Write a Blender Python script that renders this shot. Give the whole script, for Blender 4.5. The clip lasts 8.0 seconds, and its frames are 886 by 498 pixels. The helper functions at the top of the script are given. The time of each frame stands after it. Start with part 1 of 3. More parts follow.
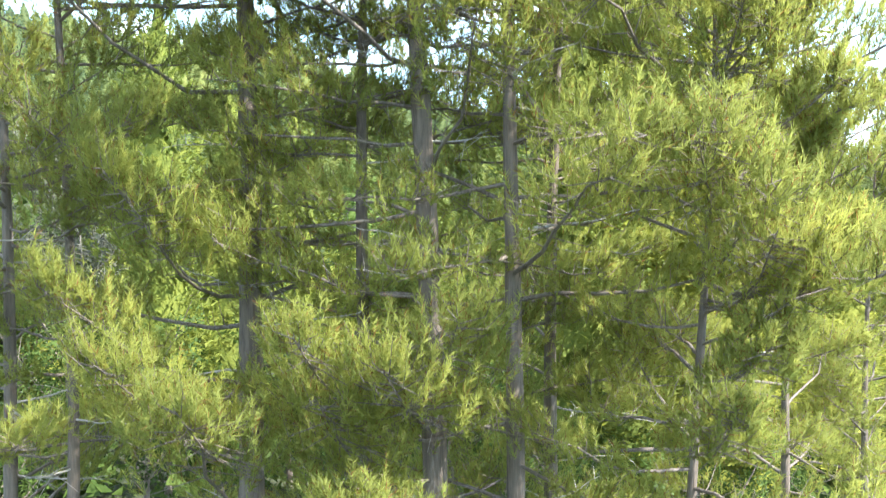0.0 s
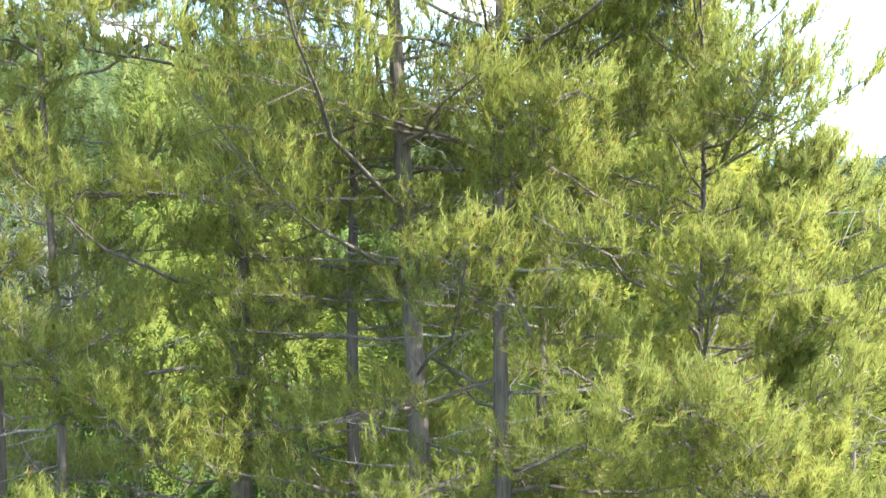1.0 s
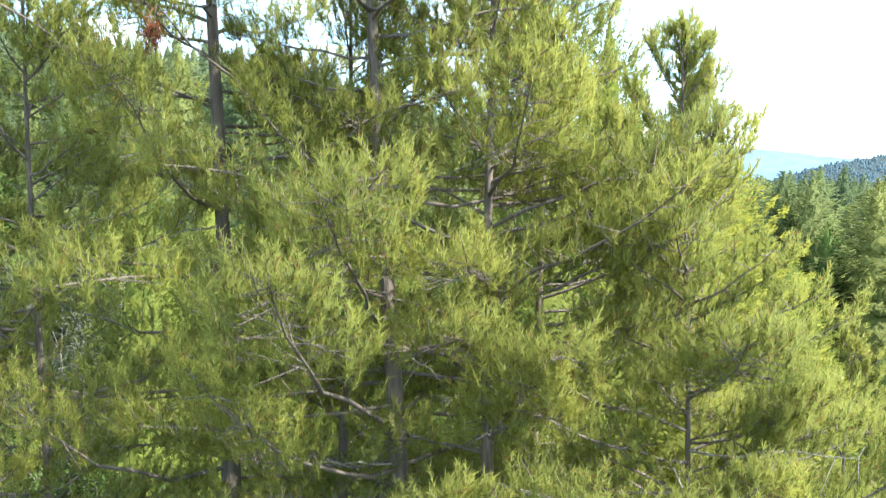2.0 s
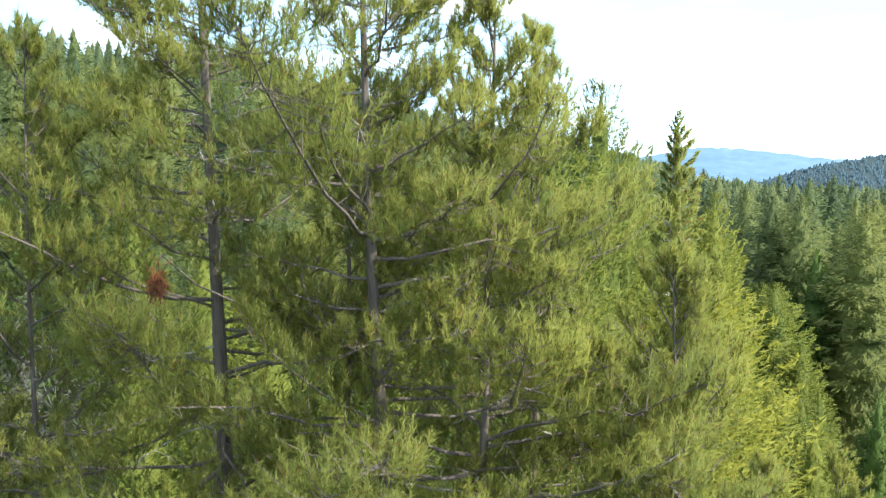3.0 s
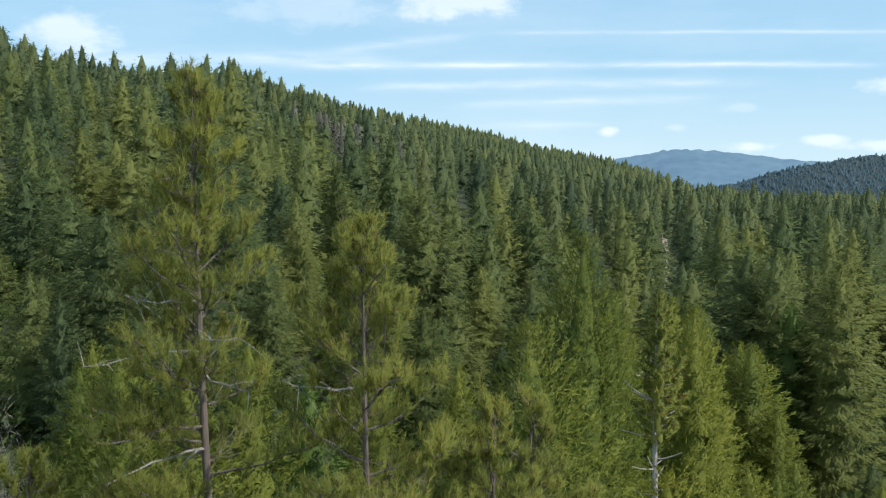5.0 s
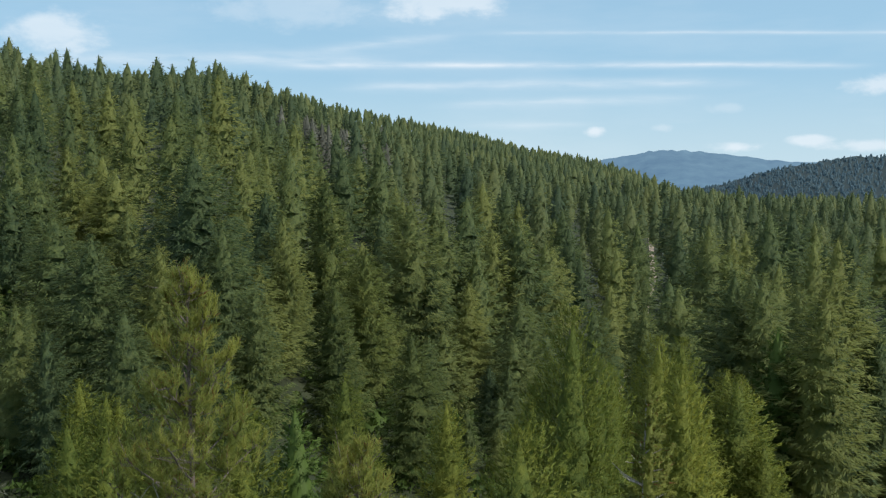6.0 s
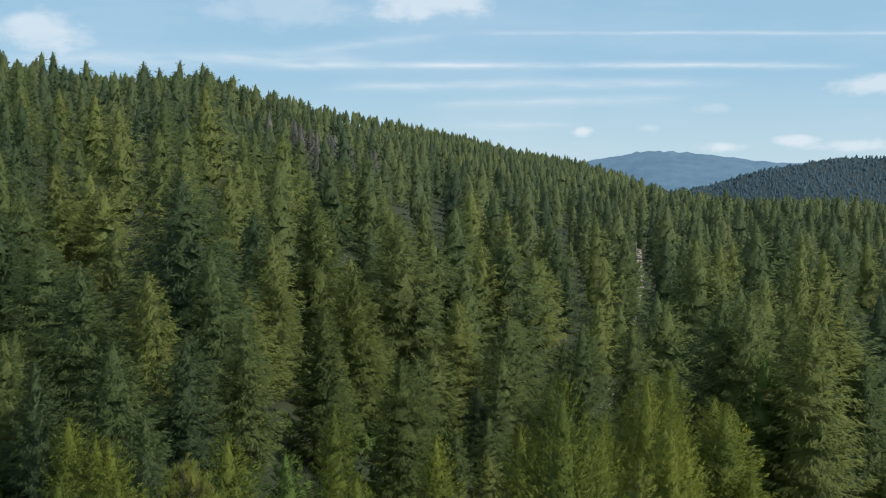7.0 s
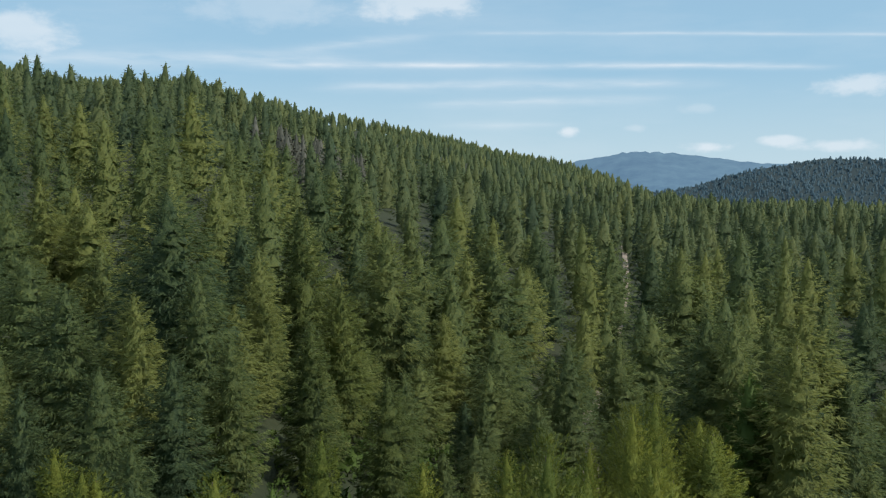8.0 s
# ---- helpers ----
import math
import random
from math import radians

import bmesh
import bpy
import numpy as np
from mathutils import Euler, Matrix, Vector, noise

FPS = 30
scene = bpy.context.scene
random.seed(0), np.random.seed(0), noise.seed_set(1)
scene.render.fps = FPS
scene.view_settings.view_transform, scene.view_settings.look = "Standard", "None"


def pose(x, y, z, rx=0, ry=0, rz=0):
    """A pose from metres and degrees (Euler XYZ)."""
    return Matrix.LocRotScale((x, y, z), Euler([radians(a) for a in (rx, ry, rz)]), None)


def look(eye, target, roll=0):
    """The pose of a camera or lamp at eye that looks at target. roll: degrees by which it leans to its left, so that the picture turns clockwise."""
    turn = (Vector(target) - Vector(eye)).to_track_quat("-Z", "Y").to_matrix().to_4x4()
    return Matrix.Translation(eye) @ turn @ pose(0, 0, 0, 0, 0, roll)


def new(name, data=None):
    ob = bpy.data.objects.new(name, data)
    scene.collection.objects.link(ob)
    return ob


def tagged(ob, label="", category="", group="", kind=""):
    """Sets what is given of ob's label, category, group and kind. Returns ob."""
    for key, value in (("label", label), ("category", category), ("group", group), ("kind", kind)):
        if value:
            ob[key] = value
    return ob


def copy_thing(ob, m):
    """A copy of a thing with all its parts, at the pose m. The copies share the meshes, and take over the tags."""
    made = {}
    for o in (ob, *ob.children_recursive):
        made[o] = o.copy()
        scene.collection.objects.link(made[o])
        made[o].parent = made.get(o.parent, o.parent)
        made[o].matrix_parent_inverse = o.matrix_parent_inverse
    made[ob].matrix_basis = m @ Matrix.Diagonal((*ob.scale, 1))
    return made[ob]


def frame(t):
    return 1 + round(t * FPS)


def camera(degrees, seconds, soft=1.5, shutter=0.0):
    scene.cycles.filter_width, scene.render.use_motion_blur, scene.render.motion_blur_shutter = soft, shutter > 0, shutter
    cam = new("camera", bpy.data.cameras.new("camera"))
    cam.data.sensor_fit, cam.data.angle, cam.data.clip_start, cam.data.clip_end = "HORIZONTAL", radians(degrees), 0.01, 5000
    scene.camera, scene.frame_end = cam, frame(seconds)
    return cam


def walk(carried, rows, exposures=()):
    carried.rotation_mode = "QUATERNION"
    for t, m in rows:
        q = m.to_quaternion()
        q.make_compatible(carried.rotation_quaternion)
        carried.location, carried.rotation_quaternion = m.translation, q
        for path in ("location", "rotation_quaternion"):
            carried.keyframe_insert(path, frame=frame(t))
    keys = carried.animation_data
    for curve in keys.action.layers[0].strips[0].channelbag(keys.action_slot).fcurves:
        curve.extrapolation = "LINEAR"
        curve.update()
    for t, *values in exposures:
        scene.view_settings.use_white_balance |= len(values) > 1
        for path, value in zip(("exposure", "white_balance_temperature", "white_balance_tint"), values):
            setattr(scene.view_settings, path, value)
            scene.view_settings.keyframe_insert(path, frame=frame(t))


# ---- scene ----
# ---- camera ----
cam = camera(50.0, 8.0, soft=1.2, shutter=0.2)
# seconds, x, y, z, yaw (a drone that climbs straight up and turns slowly to the right, tilted 4.3 degrees down)
CLIMB = [
    (0.0, 0.0, 0.0, 8.0, -1.67), (0.5, -0.02, 0.04, 9.59, -1.94), (1.0, 0.01, 0.12, 11.22, -2.23),
    (1.5, 0.03, 0.16, 12.93, -2.53), (2.0, 0.03, 0.13, 14.67, -2.80), (2.5, 0.0, 0.1, 16.44, -3.06),
    (3.0, -0.08, 0.06, 18.2, -3.36), (3.5, -0.19, 0.04, 19.98, -3.69), (4.0, -0.29, 0.07, 21.77, -4.05),
    (4.5, -0.38, 0.17, 23.56, -4.41), (5.0, -0.46, 0.29, 25.32, -4.79), (5.5, -0.51, 0.4, 27.08, -5.19),
    (6.0, -0.57, 0.47, 28.81, -5.58), (6.5, -0.66, 0.48, 30.53, -5.95), (7.0, -0.74, 0.44, 32.32, -6.31),
    (7.5, -0.76, 0.39, 34.06, -6.7), (8.0, -0.73, 0.34, 35.11, -7.12),
]
EXPOSURES = [(0.0, 2.6), (1.0, 2.53), (1.7, 2.3), (2.8, 1.78), (3.4, 1.15), (4.5, 0.55), (6.0, 0.12), (8.0, 0.03)]
walk(cam, [(t, pose(x, y, z, 85.7, 0, yaw)) for t, x, y, z, yaw in CLIMB], EXPOSURES)

# ---- world and sun ----
SUN_AZ, SUN_EL = 118.0, 50.0      # degrees clockwise from +y, and above the horizon
sun = new("sun", bpy.data.lights.new("sun", "SUN"))
sun.data.energy, sun.data.angle, sun.data.color = 3.4, radians(0.6), (1.0, 0.95, 0.86)
_d = Vector((math.sin(radians(SUN_AZ)) * math.cos(radians(SUN_EL)), math.cos(radians(SUN_AZ)) * math.cos(radians(SUN_EL)), math.sin(radians(SUN_EL))))
sun.matrix_basis = look(_d * 200, (0, 0, 0))


class Nodes:
    """Short hand for building a node tree."""

    def __init__(self, tree):
        self.tree = tree
        tree.nodes.clear()

    def add(self, kind, **inputs):
        n = self.tree.nodes.new(kind)
        for k, v in inputs.items():
            key = int(k[1:]) if k[0] == "i" and k[1:].isdigit() else k.replace("_", " ")
            if isinstance(v, bpy.types.NodeSocket):
                self.tree.links.new(v, n.inputs[key])
            else:
                n.inputs[key].default_value = v
        return n

    def math(self, op, a, b=0.0, c=0.0):
        n = self.tree.nodes.new("ShaderNodeMath")
        n.operation = op
        for k, v in enumerate((a, b, c)):
            if isinstance(v, bpy.types.NodeSocket):
                self.tree.links.new(v, n.inputs[k])
            else:
                n.inputs[k].default_value = v
        return n.outputs[0]

    def mix(self, f, a, b):
        n = self.tree.nodes.new("ShaderNodeMix")
        n.data_type = "RGBA"
        for k, v in ((0, f), (6, a), (7, b)):
            if isinstance(v, bpy.types.NodeSocket):
                self.tree.links.new(v, n.inputs[k])
            else:
                n.inputs[k].default_value = v if k == 0 else (*v, 1)
        return n.outputs[2]

    def ramp(self, f, stops):
        n = self.tree.nodes.new("ShaderNodeValToRGB")
        self.tree.links.new(f, n.inputs[0])
        while len(n.color_ramp.elements) < len(stops):
            n.color_ramp.elements.new(0.5)
        for e, (p, c) in zip(n.color_ramp.elements, stops):
            e.position, e.color = p, (*c, 1) if len(c) == 3 else c
        return n.outputs[0]

    def noise(self, vec, scale, detail=3.0, rough=0.55):
        return self.add("ShaderNodeTexNoise", Vector=vec, Scale=scale, Detail=detail, Roughness=rough).outputs[0]


def make_sky():
    world = bpy.data.worlds.new("sky")
    scene.world = world
    world.use_nodes = True
    n = Nodes(world.node_tree)
    sky = n.add("ShaderNodeTexSky")
    sky.sky_type, sky.sun_disc = "NISHITA", False
    sky.sun_elevation, sky.sun_rotation = radians(SUN_EL), radians(SUN_AZ)
    sky.air_density, sky.dust_density, sky.ozone_density = 1.0, 0.0, 1.6
    co = n.add("ShaderNodeTexCoord").outputs["Generated"]
    xyz = n.add("ShaderNodeSeparateXYZ", Vector=co).outputs
    az = n.math("MULTIPLY", n.math("ARCTAN2", xyz[0], xyz[1]), 57.2958)
    el = n.math("MULTIPLY", n.math("ARCSINE", xyz[2]), 57.2958)
    # height above the horizon as a straight contrail keeps it while it crosses the valley
    ahead = n.math("ADD", n.math("MULTIPLY", xyz[0], math.sin(radians(6.0))), n.math("MULTIPLY", xyz[1], math.cos(radians(6.0))))
    straight = n.math("MULTIPLY", n.math("ARCTANGENT", n.math("DIVIDE", xyz[2], n.math("MAXIMUM", ahead, 0.3))), 57.2958)

    def scaled(sx, sy, off=0.0):
        return n.add("ShaderNodeCombineXYZ", X=n.math("MULTIPLY", az, sx), Y=n.math("MULTIPLY", el, sy), Z=off).outputs[0]

    wob = n.math("MULTIPLY", n.math("SUBTRACT", n.noise(scaled(0.12, 0.3, 3.0), 1.0, 2.0), 0.5), 0.3)

    def streak(az0, el0, slope, width, a, b, seed, gain=0.6):
        """A contrail: a soft level band about el0, from azimuth a to b."""
        line = n.math("SUBTRACT", n.math("SUBTRACT", n.math("ADD", straight, wob), el0), n.math("MULTIPLY", n.math("SUBTRACT", az, az0), slope))
        band = n.math("EXPONENT", n.math("MULTIPLY", n.math("POWER", n.math("ABSOLUTE", n.math("DIVIDE", line, width)), 1.6), -1.0))
        fade = n.add("ShaderNodeMapRange", Value=az, i1=a, i2=a + 6.0)
        fade.interpolation_type = "SMOOTHSTEP"
        fade2 = n.add("ShaderNodeMapRange", Value=az, i1=b, i2=b - 6.0)
        fade2.interpolation_type = "SMOOTHSTEP"
        tex = n.math("MULTIPLY_ADD", n.noise(scaled(0.25, 1.6, seed), 1.0, 4.0), 1.9, -0.4)
        return n.math("MULTIPLY", n.math("MULTIPLY", band, n.math("MULTIPLY", tex, gain)), n.math("MULTIPLY", fade.outputs[0], fade2.outputs[0]))

    def puff(az0, el0, w, h, seed, gain=1.0):
        """A small cloud of ragged outline."""
        dx = n.math("DIVIDE", n.math("SUBTRACT", az, az0), w)
        dy = n.math("DIVIDE", n.math("SUBTRACT", el, el0), h)
        r = n.math("SQRT", n.math("ADD", n.math("MULTIPLY", dx, dx), n.math("MULTIPLY", dy, dy)))
        rag = n.noise(scaled(0.45, 0.8, seed), 1.0, 5.0, 0.6)
        v = n.math("SUBTRACT", n.math("MULTIPLY_ADD", rag, 1.9, 0.1), r)
        m = n.add("ShaderNodeMapRange", Value=v, i1=0.0, i2=0.75)
        m.interpolation_type = "SMOOTHSTEP"
        return n.math("MULTIPLY", m.outputs[0], gain)

    veil = n.add("ShaderNodeMapRange", Value=n.noise(scaled(0.06, 0.28, 9.0), 1.0, 5.0, 0.6), i1=0.45, i2=0.8)
    total = n.math("MULTIPLY", veil.outputs[0], 0.2)
    low = n.add("ShaderNodeMapRange", Value=el, i1=6.0, i2=0.0)
    high = n.add("ShaderNodeMapRange", Value=el, i1=32.0, i2=8.0)
    for bit in (
        streak(12, 6.65, 0.0, 0.16, -6, 31, 1.0, 0.95), streak(12, 8.55, 0.0, 0.10, 5, 45, 2.0), streak(8, 5.45, 0.012, 0.26, -2, 25, 4.0),
        streak(2, 7.9, 0.12, 0.26, -4, 8, 5.0), streak(9, 4.4, 0.03, 0.22, 4, 22, 6.0), streak(-8, 7.0, 0.0, 0.45, -22, 4, 8.0), streak(10, 3.1, 0.0, 0.18, 5, 16, 7.0),
        puff(5.6, 10.4, 4.6, 1.35, 11.0, 0.62), puff(-16.2, 8.0, 3.4, 1.2, 12.0, 0.6), puff(14.6, 2.75, 0.8, 0.36, 13.0, 0.8),
        puff(22.6, 1.75, 1.7, 0.42, 14.0, 0.75), puff(26.6, 2.1, 1.3, 0.38, 15.0, 0.7), puff(30.5, 5.0, 2.4, 0.7, 16.0, 0.65),
        puff(29.6, 1.75, 2.6, 0.45, 17.0, 0.65), puff(-3.4, 9.8, 5.5, 1.3, 18.0, 0.28), puff(18.5, 2.9, 0.8, 0.3, 19.0, 0.3),
        puff(22.0, 4.0, 1.3, 0.4, 20.0, 0.25),
    ):
        total = n.math("ADD", total, n.math("MAXIMUM", bit, 0.0))
    thin = n.add("ShaderNodeMapRange", Value=el, i1=13.0, i2=40.0)      # unseen thin high cloud above the view, added to lift the fill light
    total = n.math("ADD", total, n.math("MULTIPLY", thin.outputs[0], 0.5))
    total = n.math("MINIMUM", total, 1.0)
    bright = n.add("ShaderNodeMix")
    bright.data_type = "RGBA"
    n.tree.links.new(total, bright.inputs[0])
    hazy = n.mix(n.math("MULTIPLY", high.outputs[0], 0.85), (0, 0, 0), (2.95, 5.0, 6.7))
    n.tree.links.new(sky.outputs[0], hazy.node.inputs[6])
    hazy = n.mix(n.math("MULTIPLY", low.outputs[0], 0.9), hazy, (4.9, 6.35, 7.1))
    n.tree.links.new(hazy, bright.inputs[6])
    bright.inputs[7].default_value = (6.9, 7.6, 8.2, 1)
    bg = n.add("ShaderNodeBackground", Color=bright.outputs[2], Strength=0.11)
    out = n.add("ShaderNodeOutputWorld", Surface=bg.outputs[0])


make_sky()


# ---- materials ----
def material(name):
    m = bpy.data.materials.new(name)
    m.use_nodes = True
    return m, Nodes(m.node_tree)


def foliage(name, dark, mid, light, through_light=0.35, patch=0.25, brown=0.0, per_tree=0.5, single=0.12, grain=0.0):
    """Needles or leaves: three greens mixed by tree, by patch and by single spray; thin, so that some light shines through."""
    m, n = material(name)
    pos = n.add("ShaderNodeNewGeometry")
    info = n.add("ShaderNodeObjectInfo").outputs["Random"]
    at = n.add("ShaderNodeAttribute")
    at.attribute_name = "tone"
    tone = n.math("FRACT", n.math("ADD", info, at.outputs["Fac"]))
    big = n.noise(pos.outputs["Position"], patch, 2.0)
    f = n.math("ADD", n.math("MULTIPLY", tone, per_tree), n.math("MULTIPLY", pos.outputs["Random Per Island"], single))
    f = n.math("ADD", f, n.math("MULTIPLY", n.math("SUBTRACT", big, 0.5), 0.9))
    if grain:
        fine = n.noise(pos.outputs["Position"], grain, 4.0, 0.7)
        f = n.math("ADD", f, n.math("MULTIPLY", n.math("SUBTRACT", fine, 0.5), 1.45))
    col = n.ramp(f, [(0.0, dark), (0.45, mid), (0.95, light)])
    if brown:
        gone = n.math("GREATER_THAN", pos.outputs["Random Per Island"], 1.0 - brown)
        col = n.mix(gone, col, (0.20, 0.10, 0.035))
    sh = n.add("ShaderNodeBsdfPrincipled", Base_Color=col, Roughness=0.6)
    if grain:
        bump = n.add("ShaderNodeBump", Height=fine, Strength=1.0, Distance=0.45 / grain)
        n.tree.links.new(bump.outputs[0], sh.inputs["Normal"])
    sh.inputs["Specular IOR Level"].default_value = 0.2
    tl = n.add("ShaderNodeBsdfTranslucent", Color=col)
    mix = n.add("ShaderNodeMixShader", i0=through_light, i1=sh.outputs[0], i2=tl.outputs[0])
    n.add("ShaderNodeOutputMaterial", Surface=mix.outputs[0])
    return m


def bark(name, dark, light, scale=1.0):
    m, n = material(name)
    co = n.add("ShaderNodeTexCoord").outputs["Object"]
    mp = n.add("ShaderNodeMapping", Vector=co, Scale=(14 * scale, 14 * scale, 1.6 * scale))
    fis = n.noise(mp.outputs[0], 1.0, 5.0, 0.65)
    blot = n.noise(co, 0.9 * scale, 3.0)
    col = n.ramp(n.math("ADD", n.math("MULTIPLY", fis, 0.75), n.math("MULTIPLY", blot, 0.3)), [(0.3, dark), (0.72, light)])
    bump = n.add("ShaderNodeBump", Height=fis, Strength=0.9, Distance=0.05)
    sh = n.add("ShaderNodeBsdfPrincipled", Base_Color=col, Roughness=0.9, Normal=bump.outputs[0])
    n.add("ShaderNodeOutputMaterial", Surface=sh.outputs[0])
    return m


def soil(name, a, b, c, scale):
    m, n = material(name)
    pos = n.add("ShaderNodeNewGeometry").outputs["Position"]
    f = n.math("ADD", n.math("MULTIPLY", n.noise(pos, scale, 6.0, 0.65), 0.7), n.math("MULTIPLY", n.noise(pos, scale * 0.08, 3.0), 0.35))
    col = n.ramp(f, [(0.3, a), (0.52, b), (0.75, c)])
    bump = n.add("ShaderNodeBump", Height=f, Strength=0.7, Distance=0.3)
    sh = n.add("ShaderNodeBsdfPrincipled", Base_Color=col, Roughness=0.95, Normal=bump.outputs[0])
    n.add("ShaderNodeOutputMaterial", Surface=sh.outputs[0])
    return m


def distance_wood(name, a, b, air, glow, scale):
    """Wooded mountains kilometres off: two greens, and the air's blue haze added as glow."""
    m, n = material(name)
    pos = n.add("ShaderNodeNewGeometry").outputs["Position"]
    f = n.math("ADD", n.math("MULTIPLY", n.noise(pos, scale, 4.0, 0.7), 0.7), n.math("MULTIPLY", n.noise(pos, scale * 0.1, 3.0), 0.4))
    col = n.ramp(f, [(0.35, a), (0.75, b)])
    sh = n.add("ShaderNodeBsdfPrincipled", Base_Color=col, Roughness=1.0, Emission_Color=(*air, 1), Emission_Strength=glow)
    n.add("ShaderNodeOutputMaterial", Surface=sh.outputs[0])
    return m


PINE = foliage("pine_needles", (0.205, 0.245, 0.066), (0.30, 0.325, 0.077), (0.38, 0.372, 0.085), 0.62, 0.55, 0.06, 0.25, 0.35)
PINE_FAR = foliage("young_pine_needles", (0.11, 0.155, 0.03), (0.195, 0.23, 0.04), (0.30, 0.31, 0.052), 0.45, 0.25, 0.0, 0.4, 0.35, 3.0)
FIR = foliage("fir_needles", (0.07, 0.115, 0.055), (0.142, 0.19, 0.068), (0.245, 0.275, 0.08), 0.5, 0.03, 0.0, 0.8, 0.2, 1.5)
# lit copy of the young pine needles, sunlight put in as brighter yellow
SUNLITPINE = foliage("sunny_pine_needles", (0.21, 0.235, 0.04), (0.31, 0.32, 0.05), (0.40, 0.39, 0.06), 0.5, 0.3, 0.0, 0.1, 0.4, 3.0)
OLIVEFIR = foliage("olive_fir_needles", (0.09, 0.13, 0.045), (0.16, 0.2, 0.055), (0.24, 0.265, 0.065), 0.5, 0.06, 0.0, 0.35, 0.15, 1.5)
FRESH = foliage("fresh_fir_needles", (0.08, 0.14, 0.032), (0.125, 0.195, 0.042), (0.18, 0.255, 0.052), 0.45, 0.2, 0.0, 0.2, 0.3)
# bluer than FIR: a little distance haze is put into the green
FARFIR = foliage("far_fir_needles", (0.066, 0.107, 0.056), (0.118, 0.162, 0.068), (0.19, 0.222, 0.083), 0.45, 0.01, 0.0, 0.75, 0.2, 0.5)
# needles of the farthest trees, with distance haze mixed into their base colour
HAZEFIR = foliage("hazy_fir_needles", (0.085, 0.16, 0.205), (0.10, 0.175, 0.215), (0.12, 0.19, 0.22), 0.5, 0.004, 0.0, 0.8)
SHRUB = foliage("broad_leaves", (0.05, 0.09, 0.02), (0.10, 0.155, 0.035), (0.19, 0.24, 0.06), 0.4, 0.4, 0.0, 0.3)
DEADLEAF = foliage("dead_needles", (0.17, 0.06, 0.025), (0.26, 0.10, 0.045), (0.33, 0.15, 0.07), 0.3, 0.5, 0.0, 0.3)
GREYTWIG = foliage("bare_grey_twigs", (0.06, 0.065, 0.05), (0.10, 0.105, 0.08), (0.16, 0.16, 0.13), 0.1, 0.05, 0.0, 0.6)
BARK = bark("pine_bark", (0.06, 0.045, 0.035), (0.22, 0.18, 0.15))
LIMB = bark("limb_bark", (0.06, 0.048, 0.04), (0.25, 0.21, 0.18), 2.0)
SILVER = bark("weathered_wood", (0.24, 0.22, 0.20), (0.48, 0.45, 0.42), 2.0)
GREYWOOD = bark("grey_wood", (0.08, 0.075, 0.065), (0.2, 0.19, 0.165), 2.0)
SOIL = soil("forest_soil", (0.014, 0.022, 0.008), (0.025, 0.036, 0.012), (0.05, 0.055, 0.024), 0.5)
DIRT = soil("dirt_track", (0.20, 0.16, 0.125), (0.30, 0.25, 0.20), (0.40, 0.35, 0.29), 0.7)
# haze over the far range, painted as bluish woods and a blue glow
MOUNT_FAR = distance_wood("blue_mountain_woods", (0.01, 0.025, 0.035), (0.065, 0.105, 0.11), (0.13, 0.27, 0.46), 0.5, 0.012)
# the nearer hill's lighter haze, painted as a weak blue glow
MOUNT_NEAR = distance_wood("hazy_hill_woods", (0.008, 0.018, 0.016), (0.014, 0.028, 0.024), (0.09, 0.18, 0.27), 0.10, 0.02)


# ---- mesh helpers ----
def mesh_of(name, verts, faces, mat, smooth=False, tone=None, normals=None):
    me = bpy.data.meshes.new(name)
    verts = np.ascontiguousarray(verts, dtype=np.float32)
    faces = np.ascontiguousarray(faces, dtype=np.int32)
    k = faces.shape[1]
    me.vertices.add(len(verts))
    me.vertices.foreach_set("co", verts.ravel())
    me.loops.add(faces.size)
    me.loops.foreach_set("vertex_index", faces.ravel())
    me.polygons.add(len(faces))
    me.polygons.foreach_set("loop_start", np.arange(0, faces.size, k, dtype=np.int32))
    if tone is not None:
        me.attributes.new("tone", "FLOAT", "POINT").data.foreach_set("value", np.ascontiguousarray(tone, dtype=np.float32))
    me.update(calc_edges=True)
    if smooth:
        me.polygons.foreach_set("use_smooth", np.ones(len(faces), dtype=bool))
    if normals is not None:
        me.polygons.foreach_set("use_smooth", np.ones(len(faces), dtype=bool))
        me.normals_split_custom_set_from_vertices(np.ascontiguousarray(normals, dtype=np.float32))
    me.materials.append(mat)
    return me


def part(name, me, parent, label=""):
    ob = new(name, me)
    ob.parent = parent
    return tagged(ob, label)


def unit(v):
    return v / np.maximum(np.linalg.norm(v, axis=-1, keepdims=True), 1e-9)


def blades(base, way, length, width, rng, flat=0.0, out=None, soft=0.7):
    """Narrow three-cornered sprays. flat: how level their faces lie; out: the way that their bough's surface faces there."""
    n = len(base)
    ref = rng.normal(size=(n, 3)) * (1 - flat) + np.array([0, 0, 1.0]) * flat
    side = unit(np.cross(way, ref))
    w = (np.broadcast_to(width, (n,)) / 2)[:, None]
    tip = base + way * np.broadcast_to(length, (n,))[:, None]
    face = np.cross(side, way)
    if out is None:
        out = face
    turn = np.where((face * out).sum(-1, keepdims=True) < 0, -1.0, 1.0)
    v = np.stack([base - side * w * turn, base + side * w * turn, tip], 1).reshape(-1, 3)
    nor = unit(face * turn * (1 - soft) + out * soft)
    return v, np.arange(3 * n).reshape(-1, 3), np.repeat(nor, 3, 0)


